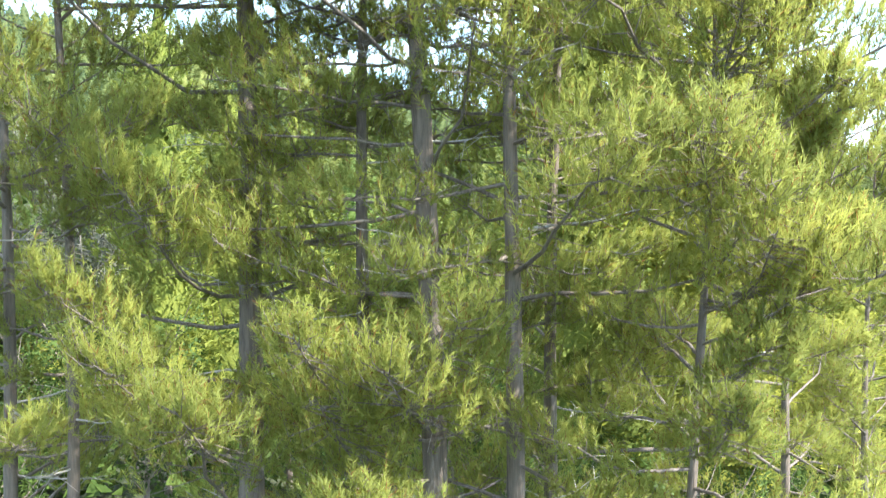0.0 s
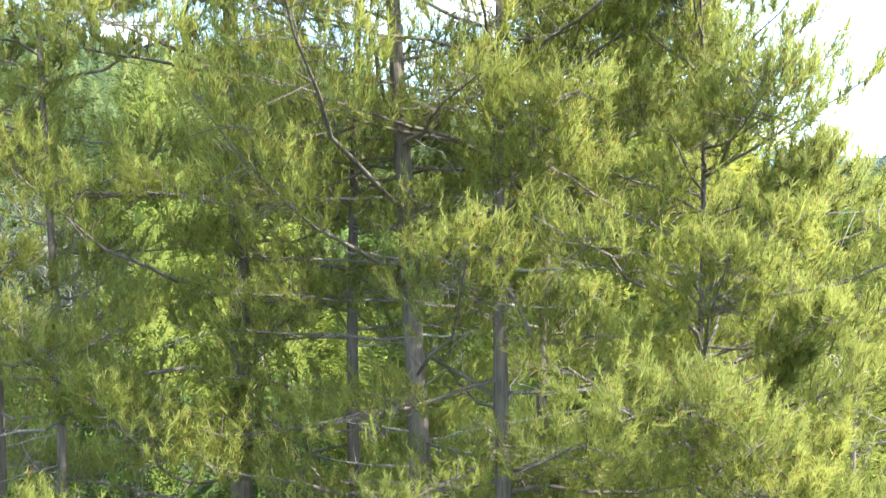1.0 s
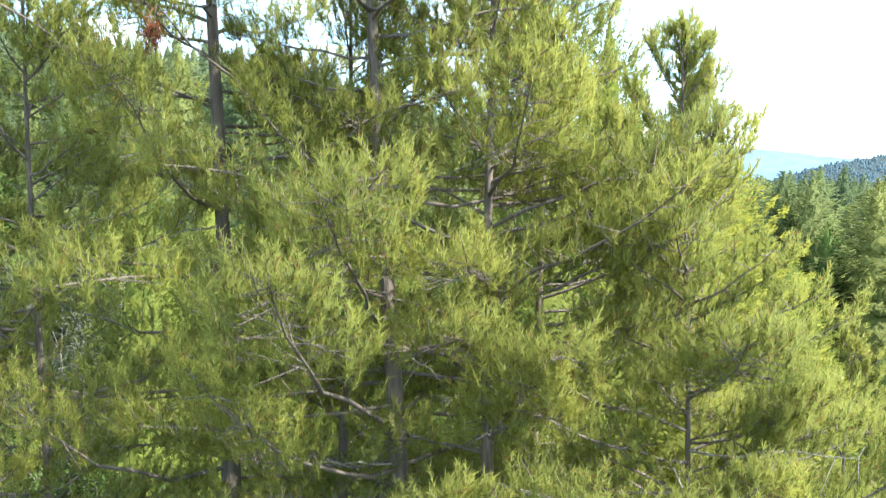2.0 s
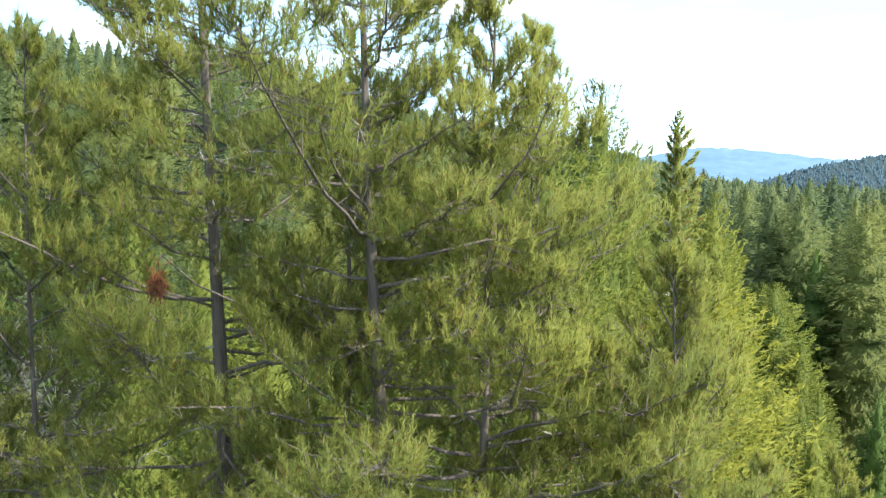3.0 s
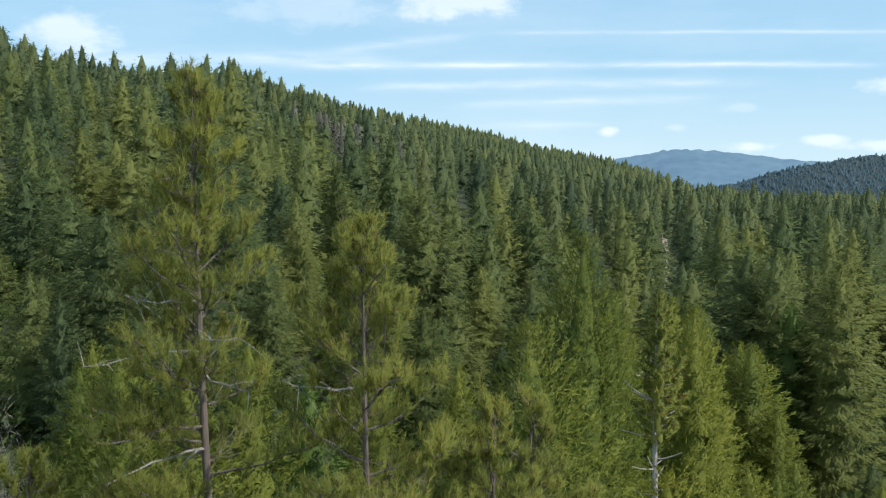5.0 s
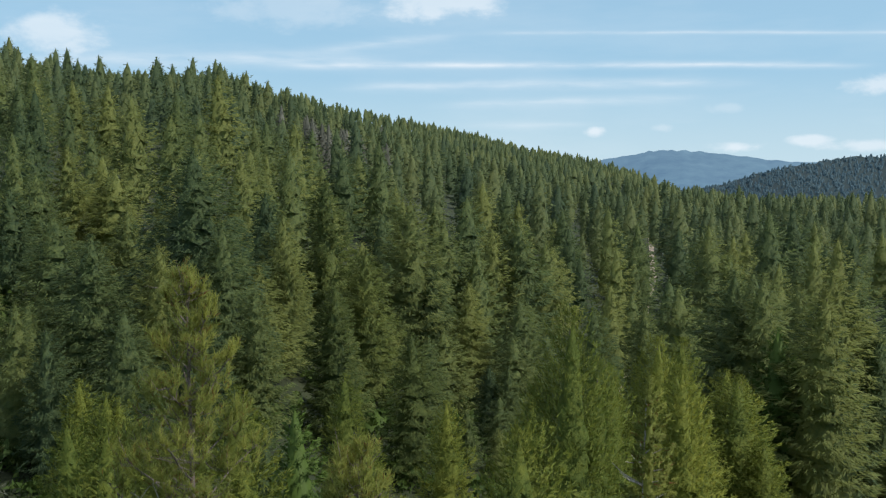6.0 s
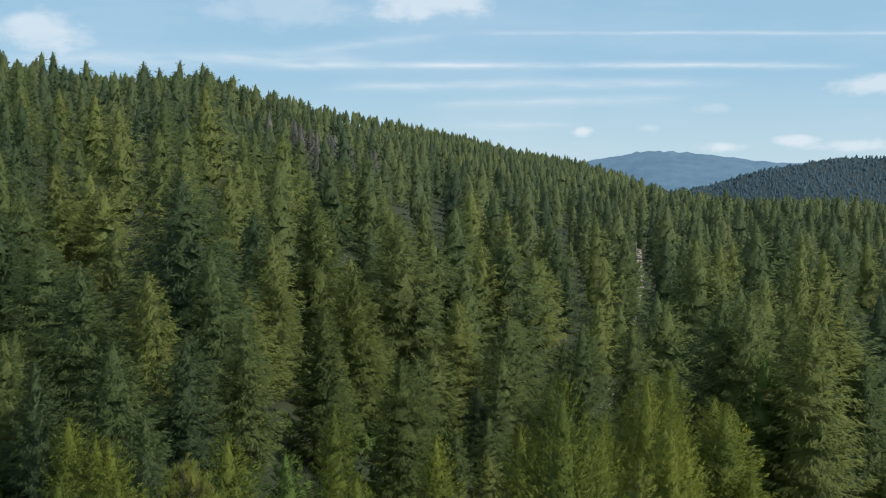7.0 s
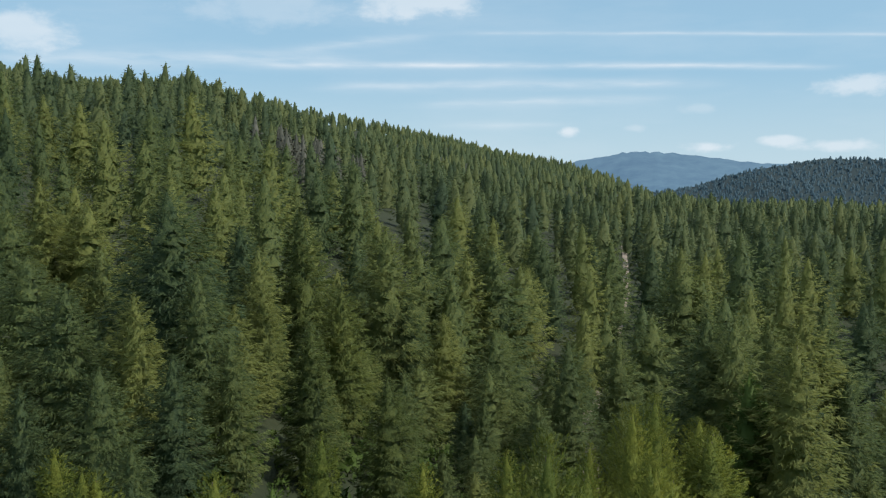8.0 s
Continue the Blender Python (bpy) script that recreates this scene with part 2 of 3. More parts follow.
def tube(points, radii, sides=6):
    """A round stem along points."""
    p = np.asarray(points, float)
    r = np.asarray(radii, float)
    t = unit(np.gradient(p, axis=0))
    ref = np.where(np.abs(t[:, 2:3]) > 0.9, np.array([[1.0, 0, 0]]), np.array([[0, 0, 1.0]]))
    a = unit(np.cross(t, ref))
    b = np.cross(t, a)
    ang = np.linspace(0, 2 * np.pi, sides, endpoint=False)
    v = p[:, None] + r[:, None, None] * (np.cos(ang)[None, :, None] * a[:, None] + np.sin(ang)[None, :, None] * b[:, None])
    f = []
    for i in range(len(p) - 1):
        for j in range(sides):
            k = (j + 1) % sides
            f.append((i * sides + j, i * sides + k, (i + 1) * sides + k, (i + 1) * sides + j))
    return v.reshape(-1, 3), np.array(f)


def joined(bits):
    vs, fs, at = [], [], 0
    for v, f in bits:
        vs.append(v)
        fs.append(np.asarray(f) + at)
        at += len(v)
    return np.concatenate(vs), np.concatenate(fs)


# ---- ground ----
CREST_AZ = (-70, -40, -25, -18, -13, -8, -3, 7, 14, 19, 24, 40, 70)
CREST_FAR = (900, 1000, 1150, 1300, 1430, 1600, 1400, 2050, 2400, 1500, 1050, 900, 900)
CREST_TOP = (150, 150, 150, 150, 146, 176, 131, 107, 58, -4, -20, -24, -10)
CREST_POW = (0.9, 0.9, 0.85, 0.85, 0.87, 0.9, 1.1, 1.2, 1.4, 1.6, 1.2, 1.0, 1.0)


def height(x, y):
    """The ground: a bank that falls away into a valley, and a long wooded hill beside it."""
    x, y = np.asarray(x, float), np.asarray(y, float)
    d = np.hypot(x, y)
    az = np.degrees(np.arctan2(x, y))
    low = np.interp(d, [0, 12, 40, 85, 215, 650, 1500, 2600, 5000], [0, -1.5, -7, -16, -26, -22, -24, -40, -60])
    front = np.clip((75 - np.abs(az)) / 15, 0, 1)
    low = low * front
    crest = np.interp(az, CREST_AZ, CREST_FAR)
    top = np.interp(az, CREST_AZ, CREST_TOP)
    u = d / crest
    rise = np.where(u < 1, np.clip(u, 0, 1) ** np.interp(az, CREST_AZ, CREST_POW), np.clip(1 - (u - 1) * 1.6, -0.2, 1))
    rise = rise * np.clip((d - 40) / 120, 0, 1)
    bumps = 2.5 * np.sin(x * 0.021 + 1.3) * np.sin(y * 0.017) * np.clip(d / 300, 0, 1)
    bumps += 6.0 * np.sin(x * 0.0063 + y * 0.004) * np.clip((d - 200) / 700, 0, 1) * np.clip(1.3 - u, 0, 1)
    return low + (top - low) * rise * front + bumps


def build_ground():
    rings = np.concatenate([[0.0], np.geomspace(3, 4900, 110)])
    na = 240
    ang = np.linspace(0, 2 * np.pi, na, endpoint=False)
    x = rings[:, None] * np.sin(ang)
    y = rings[:, None] * np.cos(ang)
    v = np.stack([x, y, height(x, y)], -1).reshape(-1, 3)
    i, j = np.meshgrid(np.arange(len(rings) - 1), np.arange(na), indexing="ij")
    k = (j + 1) % na
    f = np.stack([i * na + j, (i + 1) * na + j, (i + 1) * na + k, i * na + k], -1).reshape(-1, 4)
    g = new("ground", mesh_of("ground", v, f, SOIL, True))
    tagged(g, "dark forest floor with leaf litter on a valley side", "ground", kind="structure")


ROAD = [(36, 120), (43, 150), (49, 172), (56, 195), (62, 220), (78, 262), (104, 330), (150, 460), (204, 632), (222, 690)]


def road_points():
    p = np.array(ROAD, float)
    s = np.concatenate([[0], np.cumsum(np.hypot(*np.diff(p, axis=0).T))])
    t = np.linspace(0, s[-1], 120)
    return np.stack([np.interp(t, s, p[:, 0]), np.interp(t, s, p[:, 1])], 1)


def build_road():
    p = road_points()
    t = unit(np.gradient(p, axis=0))
    across = np.stack([t[:, 1], -t[:, 0]], 1)
    rows = []
    for k in (-1.0, -0.5, 0, 0.5, 1.0):
        q = p + across * 1.6 * k
        rows.append(np.column_stack([q, height(q[:, 0], q[:, 1]) + 0.35 - 0.08 * abs(k)]))
    v = np.stack(rows, 1).reshape(-1, 3)
    f = [(i * 5 + j, i * 5 + j + 1, (i + 1) * 5 + j + 1, (i + 1) * 5 + j) for i in range(len(p) - 1) for j in range(4)]
    r = new("road", mesh_of("road", v, f, DIRT, True))
    tagged(r, "pale dirt forest track winding through the valley trees", "road", kind="structure")


def build_mountains():
    """Two wooded ranges at the end of the valley."""
    rng = np.random.default_rng(5)
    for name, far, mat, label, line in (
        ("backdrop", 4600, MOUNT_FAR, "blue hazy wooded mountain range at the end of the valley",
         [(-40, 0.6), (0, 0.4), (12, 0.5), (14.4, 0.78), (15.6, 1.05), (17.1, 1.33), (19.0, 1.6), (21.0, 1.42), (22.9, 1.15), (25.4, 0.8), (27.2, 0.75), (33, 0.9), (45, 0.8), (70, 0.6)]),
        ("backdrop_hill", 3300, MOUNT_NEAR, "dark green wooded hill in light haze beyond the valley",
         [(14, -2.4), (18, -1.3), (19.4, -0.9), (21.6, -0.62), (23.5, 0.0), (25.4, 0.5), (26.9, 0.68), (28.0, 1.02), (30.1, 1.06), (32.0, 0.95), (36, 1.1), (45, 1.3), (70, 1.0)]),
    ):
        a = np.linspace(line[0][0], line[-1][0], 420)
        e = np.interp(a, [p[0] for p in line], [p[1] for p in line])
        e = np.convolve(np.pad(e, 6, "edge"), np.ones(13) / 13, "valid") + rng.normal(size=len(a)) * 0.03
        v, rows = [], 12
        for k in range(rows):
            u = k / (rows - 1)
            d = far * (0.78 + 0.22 * u) + 25 * np.sin(a * 0.8 + 3 * u)
            h = -150 + (35 + far * np.tan(np.radians(e)) + 150) * u ** 0.8 + (0 if k == rows - 1 else 1) * 4 * np.sin(a * 0.9 + u * 5)
            v.append(np.column_stack([d * np.sin(np.radians(a)), d * np.cos(np.radians(a)), h]))
        m = len(a)
        f = [(i * m + j, i * m + j + 1, (i + 1) * m + j + 1, (i + 1) * m + j) for i in range(rows - 1) for j in range(m - 1)]
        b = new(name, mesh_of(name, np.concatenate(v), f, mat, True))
        tagged(b, label, "mountain", kind="structure")


build_ground()
build_road()
build_mountains()


# ---- the tall pines close by ----
def curve(start, az, reach, tilt, lift, rng, n=7):
    """A limb's line: it leaves the trunk at tilt degrees and bends up by lift metres at the tip."""
    s = np.linspace(0, 1, n)
    out = np.array([math.sin(az), math.cos(az), 0])
    wig = np.cumsum(rng.normal(size=(n, 3)) * 0.02 * reach, 0)
    wig[0] = 0
    z = reach * math.tan(math.radians(tilt)) * s + lift * s ** 2.4
    return start + out * (reach * s)[:, None] + np.array([0, 0, 1.0]) * z[:, None] + wig


def along(line, s):
    t = np.linspace(0, 1, len(line))
    return np.stack([np.interp(s, t, line[:, k]) for k in range(3)], -1)


def limb_mesh(line, thick, rng, twigs, needles, bare, needle=0.155, wide=0.0145, first=0.35, plump=1.0):
    """One limb: its wood with upswept twigs, and the needles that brush out from them."""
    reach = np.linalg.norm(line[-1] - line[0])
    r = thick * (1 - np.linspace(0, 1, len(line))) ** 0.8 + 0.006
    wood = [tube(line, r, 5)]
    s = first + (1 - first) * rng.random(twigs) ** 0.7
    stem = along(line, s)
    axis = unit(along(line, np.minimum(s + 0.05, 1)) - along(line, np.maximum(s - 0.05, 0)))
    side = unit(np.cross(axis, [0, 0, 1.0]))
    # the plume: a loaf-shaped cloud of short twigs about the outer limb, widest past its middle
    full = plump * np.clip(0.10 + 0.15 * reach, 0.12, 0.62) * np.clip(np.sin(np.pi * np.clip((s - first) / (1.0 - first), 0.04, 0.96)), 0.25, 1) ** 0.6
    lat = rng.uniform(-1, 1, twigs)
    base = stem + side * (lat * full * 1.25)[:, None] + np.array([0, 0, 1.0]) * ((rng.uniform(-0.35, 0.75, twigs) - 0.25 * np.abs(lat)) * full)[:, None]
    way = unit(axis * rng.uniform(0.2, 0.8, (twigs, 1)) + side * lat[:, None] * 0.7 + np.array([0, 0, 1.0]) * rng.uniform(0.1, 0.8, (twigs, 1)) + rng.normal(size=(twigs, 3)) * 0.15)
    tl = np.clip(0.20 + 0.055 * reach, 0.18, 0.46) * rng.uniform(0.65, 1.3, twigs)
    mid = base + way * (tl * 0.45)[:, None]
    up = unit(way * 0.5 + np.array([0, 0, 1.0]) * rng.uniform(0.3, 1.0, (twigs, 1)) + rng.normal(size=(twigs, 3)) * 0.15)
    end = mid + up * (tl * 0.6)[:, None]
    for o, m, e in zip(stem[::3], base[::3], end[::3]):
        wood.append(tube([o, m, e], [0.011, 0.008, 0.004], 3))
    for _ in range(bare):
        q = along(line, np.array([rng.uniform(0.05, 0.6)]))[0]
        w = unit(rng.normal(size=3) + np.array([0, 0, 0.2]))
        ln = rng.uniform(0.25, 0.8)
        wood.append(tube([q, q + w * ln * 0.5, q + w * ln + np.array([0, 0, 0.15 * ln])], [0.01, 0.007, 0.003], 3))
    # needles stand all round the outer part of each twig, leaning towards its tip
    k = np.repeat(np.arange(twigs), needles)
    u = rng.uniform(0.05, 1.0, len(k))
    lo = u < 0.5
    at = np.where(lo[:, None], base[k] + (mid - base)[k] * (u / 0.5)[:, None], mid[k] + (end - mid)[k] * ((u - 0.5) / 0.5)[:, None])
    ax = np.where(lo[:, None], way[k], up[k])
    puff = unit(rng.normal(size=(len(k), 3)))
    nway = unit(ax * rng.uniform(0.6, 1.2, (len(k), 1)) + puff * 0.95 + np.array([0, 0, 0.2]))
    heart = base.mean(0) * 0.5 + end.mean(0) * 0.5 - np.array([0, 0, 0.25])
    out = unit(unit(at - heart) * 0.8 + puff * 0.55 + np.array([0, 0, 0.45]))
    nv, nf, nn = blades(at, nway, needle * rng.uniform(0.7, 1.25, len(k)), wide, rng, 0.0, out, 0.55)
    return joined(wood), (nv, nf, nn)


def pine(x, y, top, seed, spread=5.0, thick=0.26, limbs=100, needles=44, lowest=0.12, tips=(), label="", lean=(0.0, 0.0), tail=0.46, dead=10, high=0.72):
    """A tall open pine: trunk, and limbs that each carry their own sprays of needles."""
    rng = np.random.default_rng(seed)
    z0 = float(height(x, y)) - 0.3
    tall = top - z0
    tree = new("pine_tree", None)
    tree.matrix_basis = pose(x, y, z0)
    tagged(tree, label or "tall open pine with grey bark and yellow-green needles", "tree", "pines close by", "")
    s = np.linspace(0, 1, 26)
    bend = np.column_stack([lean[0] * (s - 0.4) + 0.10 * np.sin(s * 7 + seed), lean[1] * (s - 0.4) + 0.10 * np.sin(s * 6 + 2 * seed), s * tall])
    rad = thick * (1 - s) ** 1.02 + 0.012
    rad = rad * (1 + 0.05 * np.sin(s * 90 + seed))
    v, f = tube(bend, rad, 14)
    part("trunk", mesh_of("trunk", v, f, BARK, True), tree, "grey fissured trunk")
    spots = []
    n = 0
    while n < limbs:
        u = lowest + (1 - lowest) * ((n + rng.random() * 0.8) / limbs) ** 0.77
        spots.append((min(u, 0.992), rng.uniform(0, 2 * math.pi), None))
        n += 1
    for tx, ty, tz in tips:
        spots.append((None, None, (tx - x, ty - y, tz - z0)))
    for u, az, tip in spots:
        if tip is not None:
            reach = math.hypot(tip[0], tip[1])
            az = math.atan2(tip[0], tip[1])
            u = min(max((tip[2] - 0.5 * reach) / tall, 0.1), 0.96)
        below = (1 - u) * tall
        # the lower crown is thin, most of all on the open side of the stand
        if tip is None and below > 10.5 and rng.random() < (0.72 if math.cos(az) < -0.7 else 0.25):
            continue
        start = along(bend, np.array([u]))[0]
        if tip is None:
            reach = min(0.10 + tail * below, spread) * rng.uniform(0.55, 1.1)
            tilt = np.interp(below, [0, 2, 6, 12, 25], [62, 36, 14, 2, -8]) + rng.normal() * 7
            lift = reach * rng.uniform(0.04, 0.2) * min(1.0, 0.25 + below / 5)
        else:
            tilt, lift = 12.0, tip[2] - start[2] - reach * math.tan(math.radians(12))
        line = curve(start, az, reach, tilt, lift, rng)
        count = int(np.clip(9 + reach * 16.0, 9, 74)) + (64 if tip is not None else 0)
        (wv, wf), (nv, nf, nn) = limb_mesh(line, 0.007 + 0.0065 * reach, rng, count, needles, int(2 + reach), first=0.5 if tip is not None else 0.06 if below < 7 else 0.34, plump=1.0 if tip is None else 1.2)
        limb = part("branch", mesh_of("branch", wv, wf, LIMB, True), tree)
        part("needles", mesh_of("needles", nv, nf, PINE, normals=nn), limb, "yellow-green needle sprays")
    # bare dead limbs low on the trunk
    for _ in range(dead):
        u = rng.uniform(0.12, high)
        start = along(bend, np.array([u]))[0]
        reach = min(rng.uniform(0.8, 2.8), 0.25 + 0.4 * (1 - u) * tall)
        line = curve(start, rng.uniform(0, 2 * math.pi), reach, rng.uniform(-8, 14), rng.uniform(-0.2, 0.3), rng)
        bits = [tube(line, (0.012 + 0.004 * reach) * (1 - np.linspace(0, 1, 7)) + 0.004, 5)]
        for _ in range(6):
            q = along(line, np.array([rng.uniform(0.3, 1)]))[0]
            w = unit(rng.normal(size=3))
            ln = rng.uniform(0.15, 0.6)
            bits.append(tube([q, q + w * ln * 0.5, q + w * ln + np.array([0, 0, -0.1 * ln])], [0.008, 0.006, 0.003], 3))
        v, f = joined(bits)
        part("dead_branch", mesh_of("dead_branch", v, f, SILVER, True), tree, "bare weathered grey branch")
    return tree


PINES_AT = [(-3.05, 17.1), (0.07, 15.8), (1.6, 15.6), (-0.85, 16.9), (2.75, 18.4), (4.5, 14.7), (-6.1, 16.6), (-7.2, 16.8), (8.2, 20.5), (12.2, 25)]
pine(-3.05, 17.1, 27.0, 11, lean=(-0.5, 0.3), spread=5.2, thick=0.27, limbs=126, dead=30, high=0.97, tail=0.37, label="tallest open pine with a thin leader and grey bark",
     tips=[(-6.5, 13.5, 12.0), (-3.6, 13.0, 16.2), (-6.0, 14.0, 9.0), (-4.4, 12.4, 5.4), (-3.2, 12.2, 4.6), (-5.2, 13.0, 6.6), (-4.6, 13.2, 8.0)])
pine(0.07, 15.8, 24.4, 12, lean=(-0.95, -1.3), spread=4.6, thick=0.27, limbs=120, dead=24, high=0.93, tail=0.44, label="open pine with a straight grey trunk and bright needle plumes",
     tips=[(-1.3, 10.2, 13.6), (-1.15, 11.3, 19.6), (-0.6, 11.4, 6.1), (-1.5, 11.7, 6.0), (0.3, 11.5, 6.4), (-0.7, 10.8, 14.9), (-2.2, 12.0, 5.0), (-1.2, 11.6, 4.2), (-2.6, 11.8, 12.2), (0.7, 11.6, 10.0)])
pine(1.6, 15.6, 21.4, 13, spread=4.4, thick=0.19, limbs=104, tips=[(4.6, 13.6, 14.3), (2.0, 12.6, 12.0), (2.2, 12.4, 16.0)])
pine(-0.85, 16.9, 19.8, 14, spread=3.6, thick=0.17, limbs=60, needles=40, label="slender pine standing behind the larger ones")
pine(2.75, 18.4, 21.0, 15, spread=4.2, thick=0.16, limbs=76, needles=42, label="slender pine with a dark trunk among the larger ones")
pine(4.5, 14.7, 16.8, 16, spread=4.2, thick=0.09, limbs=96, lowest=0.08, label="bushy pine with dense yellow-green plumes",
     tips=[(3.6, 11.6, 9.8), (5.8, 13.2, 11.5), (6.0, 14.0, 8.5), (5.4, 12.4, 6.6), (4.4, 11.9, 7.4), (3.8, 10.9, 8.9), (4.7, 12.2, 10.7), (4.4, 12.3, 12.5), (5.0, 12.6, 5.6), (4.2, 11.8, 5.0), (5.4, 12.8, 9.4), (6.3, 13.4, 7.2)])
pine(8.2, 20.5, 11.6, 19, spread=4.6, thick=0.13, limbs=56, needles=46, lowest=0.1, label="low bushy pine with dense boughs", dead=4)
pine(12.2, 25.0, 10.4, 20, spread=4.6, thick=0.13, limbs=46, needles=46, lowest=0.1, label="low bushy pine at the edge of the stand", dead=4)
pine(-6.1, 16.6, 20.4, 18, spread=3.2, thick=0.12, limbs=76, needles=42, lowest=0.25, label="slim pine with dense plumes beside the tallest one", dead=6)
pine(-7.2, 16.8, 16.4, 17, spread=4.2, thick=0.16, limbs=64, label="shorter bushy pine with yellow-green plumes")


def dead_spray():
    """A browned dead bough end, hanging among the green."""
    rng = np.random.default_rng(44)
    n = 210
    at = np.array([0, 0, 0.35]) + rng.normal(size=(n, 3)) * (0.055, 0.055, 0.11)
    v, f, nn = blades(at, unit(rng.normal(size=(n, 3)) * 0.6 + np.array([0, 0, -0.8])), 0.2, 0.02, rng, 0, unit(at * (1, 1, 0.2) + (0, -0.1, 0.1)))
    ob = new("dead_spray", mesh_of("dead_spray", v, f, DEADLEAF, normals=nn))
    wv, wf = tube([[0.9, 1.5, -0.15], [0.4, 0.7, 0.25], [0.05, 0.1, 0.75], [0, 0, 0.35]], [0.022, 0.017, 0.011, 0.005], 5)
    part("twig", mesh_of("twig", wv, wf, LIMB, True), ob)
    ob.matrix_basis = pose(-3.38, 13.8, 16.35)
    tagged(ob, "red-brown dead needle spray hanging on a pine branch", "dead branch")


dead_spray()


# ---- the forest ----
def crown(rng, tall, base, radius, boughs, sprays, length, width, core=(7, 9), apex=0.42, rise=(-18, 30), full=0.7, lift=0.10, level=0.45, fan=0.34, sweep=-0.15, stray=0.0):
    """A conifer's crown: flat drooping fans of sprays on boughs, round a ragged tiered heart. apex: how fast it widens below
    its tip; sweep: how far the sprays turn up; rise: the slope of the lowest and the highest boughs, in degrees; level: how flat the sprays lie."""
    ph = rng.uniform(0, 6.28, 4)
    deep = tall - base

    def reach(t, az):
        r = 1.5 * radius * (1 - np.exp(-apex * deep * (1 - t) / radius)) + 0.05
        r = r * (1 + 0.13 * np.sin(az + ph[0] + t * 2) + 0.10 * np.sin(3 * az + t * 11 + ph[1]) + 0.04 * np.sin(t * 31 + ph[2]))
        return np.where(t < 0.12, r * (0.6 + 3.33 * t), r)

    bt = np.clip(1 - (1 - (np.arange(boughs) + rng.uniform(0, 0.9, boughs)) / boughs) ** 1.15, 0.0, 0.992)
    ba = np.arange(boughs) * 2.39996 + rng.normal(size=boughs) * 0.35
    bl = reach(bt, ba) * rng.uniform(0.72, 1.15, boughs)
    slope = np.tan(np.radians(np.minimum(58, np.interp(bt, [0, 0.55, 0.88, 1], [rise[0], rise[0] * 0.4 + rise[1] * 0.15, rise[1] * 0.7, rise[1] * 1.5]) + rng.normal(size=boughs) * 5)))
    wt = (bl ** 1.1 + 0.06 * radius) * np.interp(bt, [0, 0.25, 0.8, 1], [0.35, 0.9, 1.2, 1.3])
    k = rng.choice(boughs, sprays, p=wt / wt.sum())
    s = 1 - rng.random(sprays) ** 1.5 * 0.6
    out = np.stack([np.sin(ba[k]), np.cos(ba[k]), 0 * s], -1)
    side = np.stack([np.cos(ba[k]), -np.sin(ba[k]), 0 * s], -1)
    lat = rng.uniform(-1, 1, sprays) * bl[k] * fan * np.clip(1.1 - s, 0, 1) ** 0.5
    sag = -0.10 * bl[k] * np.sin(s * 3.0) + lift * bl[k] * s ** 3 - np.abs(lat) * 0.25 + rng.normal(size=sprays) * 0.03 * bl[k]
    p = out * (bl[k] * s)[:, None] + side * lat[:, None]
    p[:, 2] = base + deep * bt[k] + slope[k] * bl[k] * s + sag
    turn = np.clip(lat / (0.2 * bl[k] + 0.05), -1, 1) + rng.normal(size=sprays) * 0.35
    way = unit(out * 0.9 + side * (turn * 0.8)[:, None] + np.array([0, 0, 1.0]) * (slope[k] * 0.6 + rng.normal(size=sprays) * 0.28 + sweep)[:, None] + rng.normal(size=(sprays, 3)) * stray)
    size = rng.uniform(0.6, 1.3, sprays) * np.clip(0.45 + 0.6 * bl[k] / (0.7 * radius), 0.5, 1.1)
    face = unit(np.array([0, 0, 0.75]) + out * 0.75 + side * (lat / bl[k] * 1.6)[:, None] + rng.normal(size=(sprays, 3)) * 0.2)
    v, f, nn = blades(p - way * (length * 0.5 * size)[:, None], way, length * size, width * size, rng, level, face, 0.85)
    # the heart: rings that stand out and in by turns, like tiers of boughs
    nz, ns = core
    tz = 1 - (1 - np.linspace(0, 1, nz)) ** 1.1
    T, A = np.meshgrid(tz * 0.93 + 0.004, np.linspace(0, 2 * np.pi, ns, endpoint=False), indexing="ij")
    A = A + (np.arange(nz)[:, None] // 2 % 2) * np.pi / ns + rng.normal(size=A.shape) * 0.3 / ns
    T = np.clip(T + rng.normal(size=T.shape) * 0.3 / nz, 0.0, 0.955)
    tier = np.where(np.arange(nz)[:, None] % 2, 0.86, 1.05)
    R = reach(T, A) * full * tier * rng.uniform(0.75, 1.2, T.shape)
    body = np.stack([R * np.sin(A), R * np.cos(A), base + deep * T - np.where(tier > 1, 0.15, 0.0) * R], -1).reshape(-1, 3)
    body = np.concatenate([body, [[0, 0, base + deep * 0.99]]])
    i, j = np.meshgrid(np.arange(nz - 1), np.arange(ns), indexing="ij")
    j2 = (j + 1) % ns
    q = np.stack([i * ns + j, i * ns + j2, (i + 1) * ns + j2, (i + 1) * ns + j], -1).reshape(-1, 4)
    bf = np.concatenate([q[:, [0, 1, 2]], q[:, [0, 2, 3]], [((nz - 1) * ns + a, (nz - 1) * ns + (a + 1) % ns, nz * ns) for a in range(ns)]])
    fn = np.cross(body[bf[:, 1]] - body[bf[:, 0]], body[bf[:, 2]] - body[bf[:, 0]])
    away = body * (1, 1, 0)
    if (fn * away[bf[:, 0]]).sum() < 0:
        bf, fn = bf[:, [0, 2, 1]], -fn
    bn = np.zeros_like(body)
    for c in range(3):
        np.add.at(bn, bf[:, c], fn)
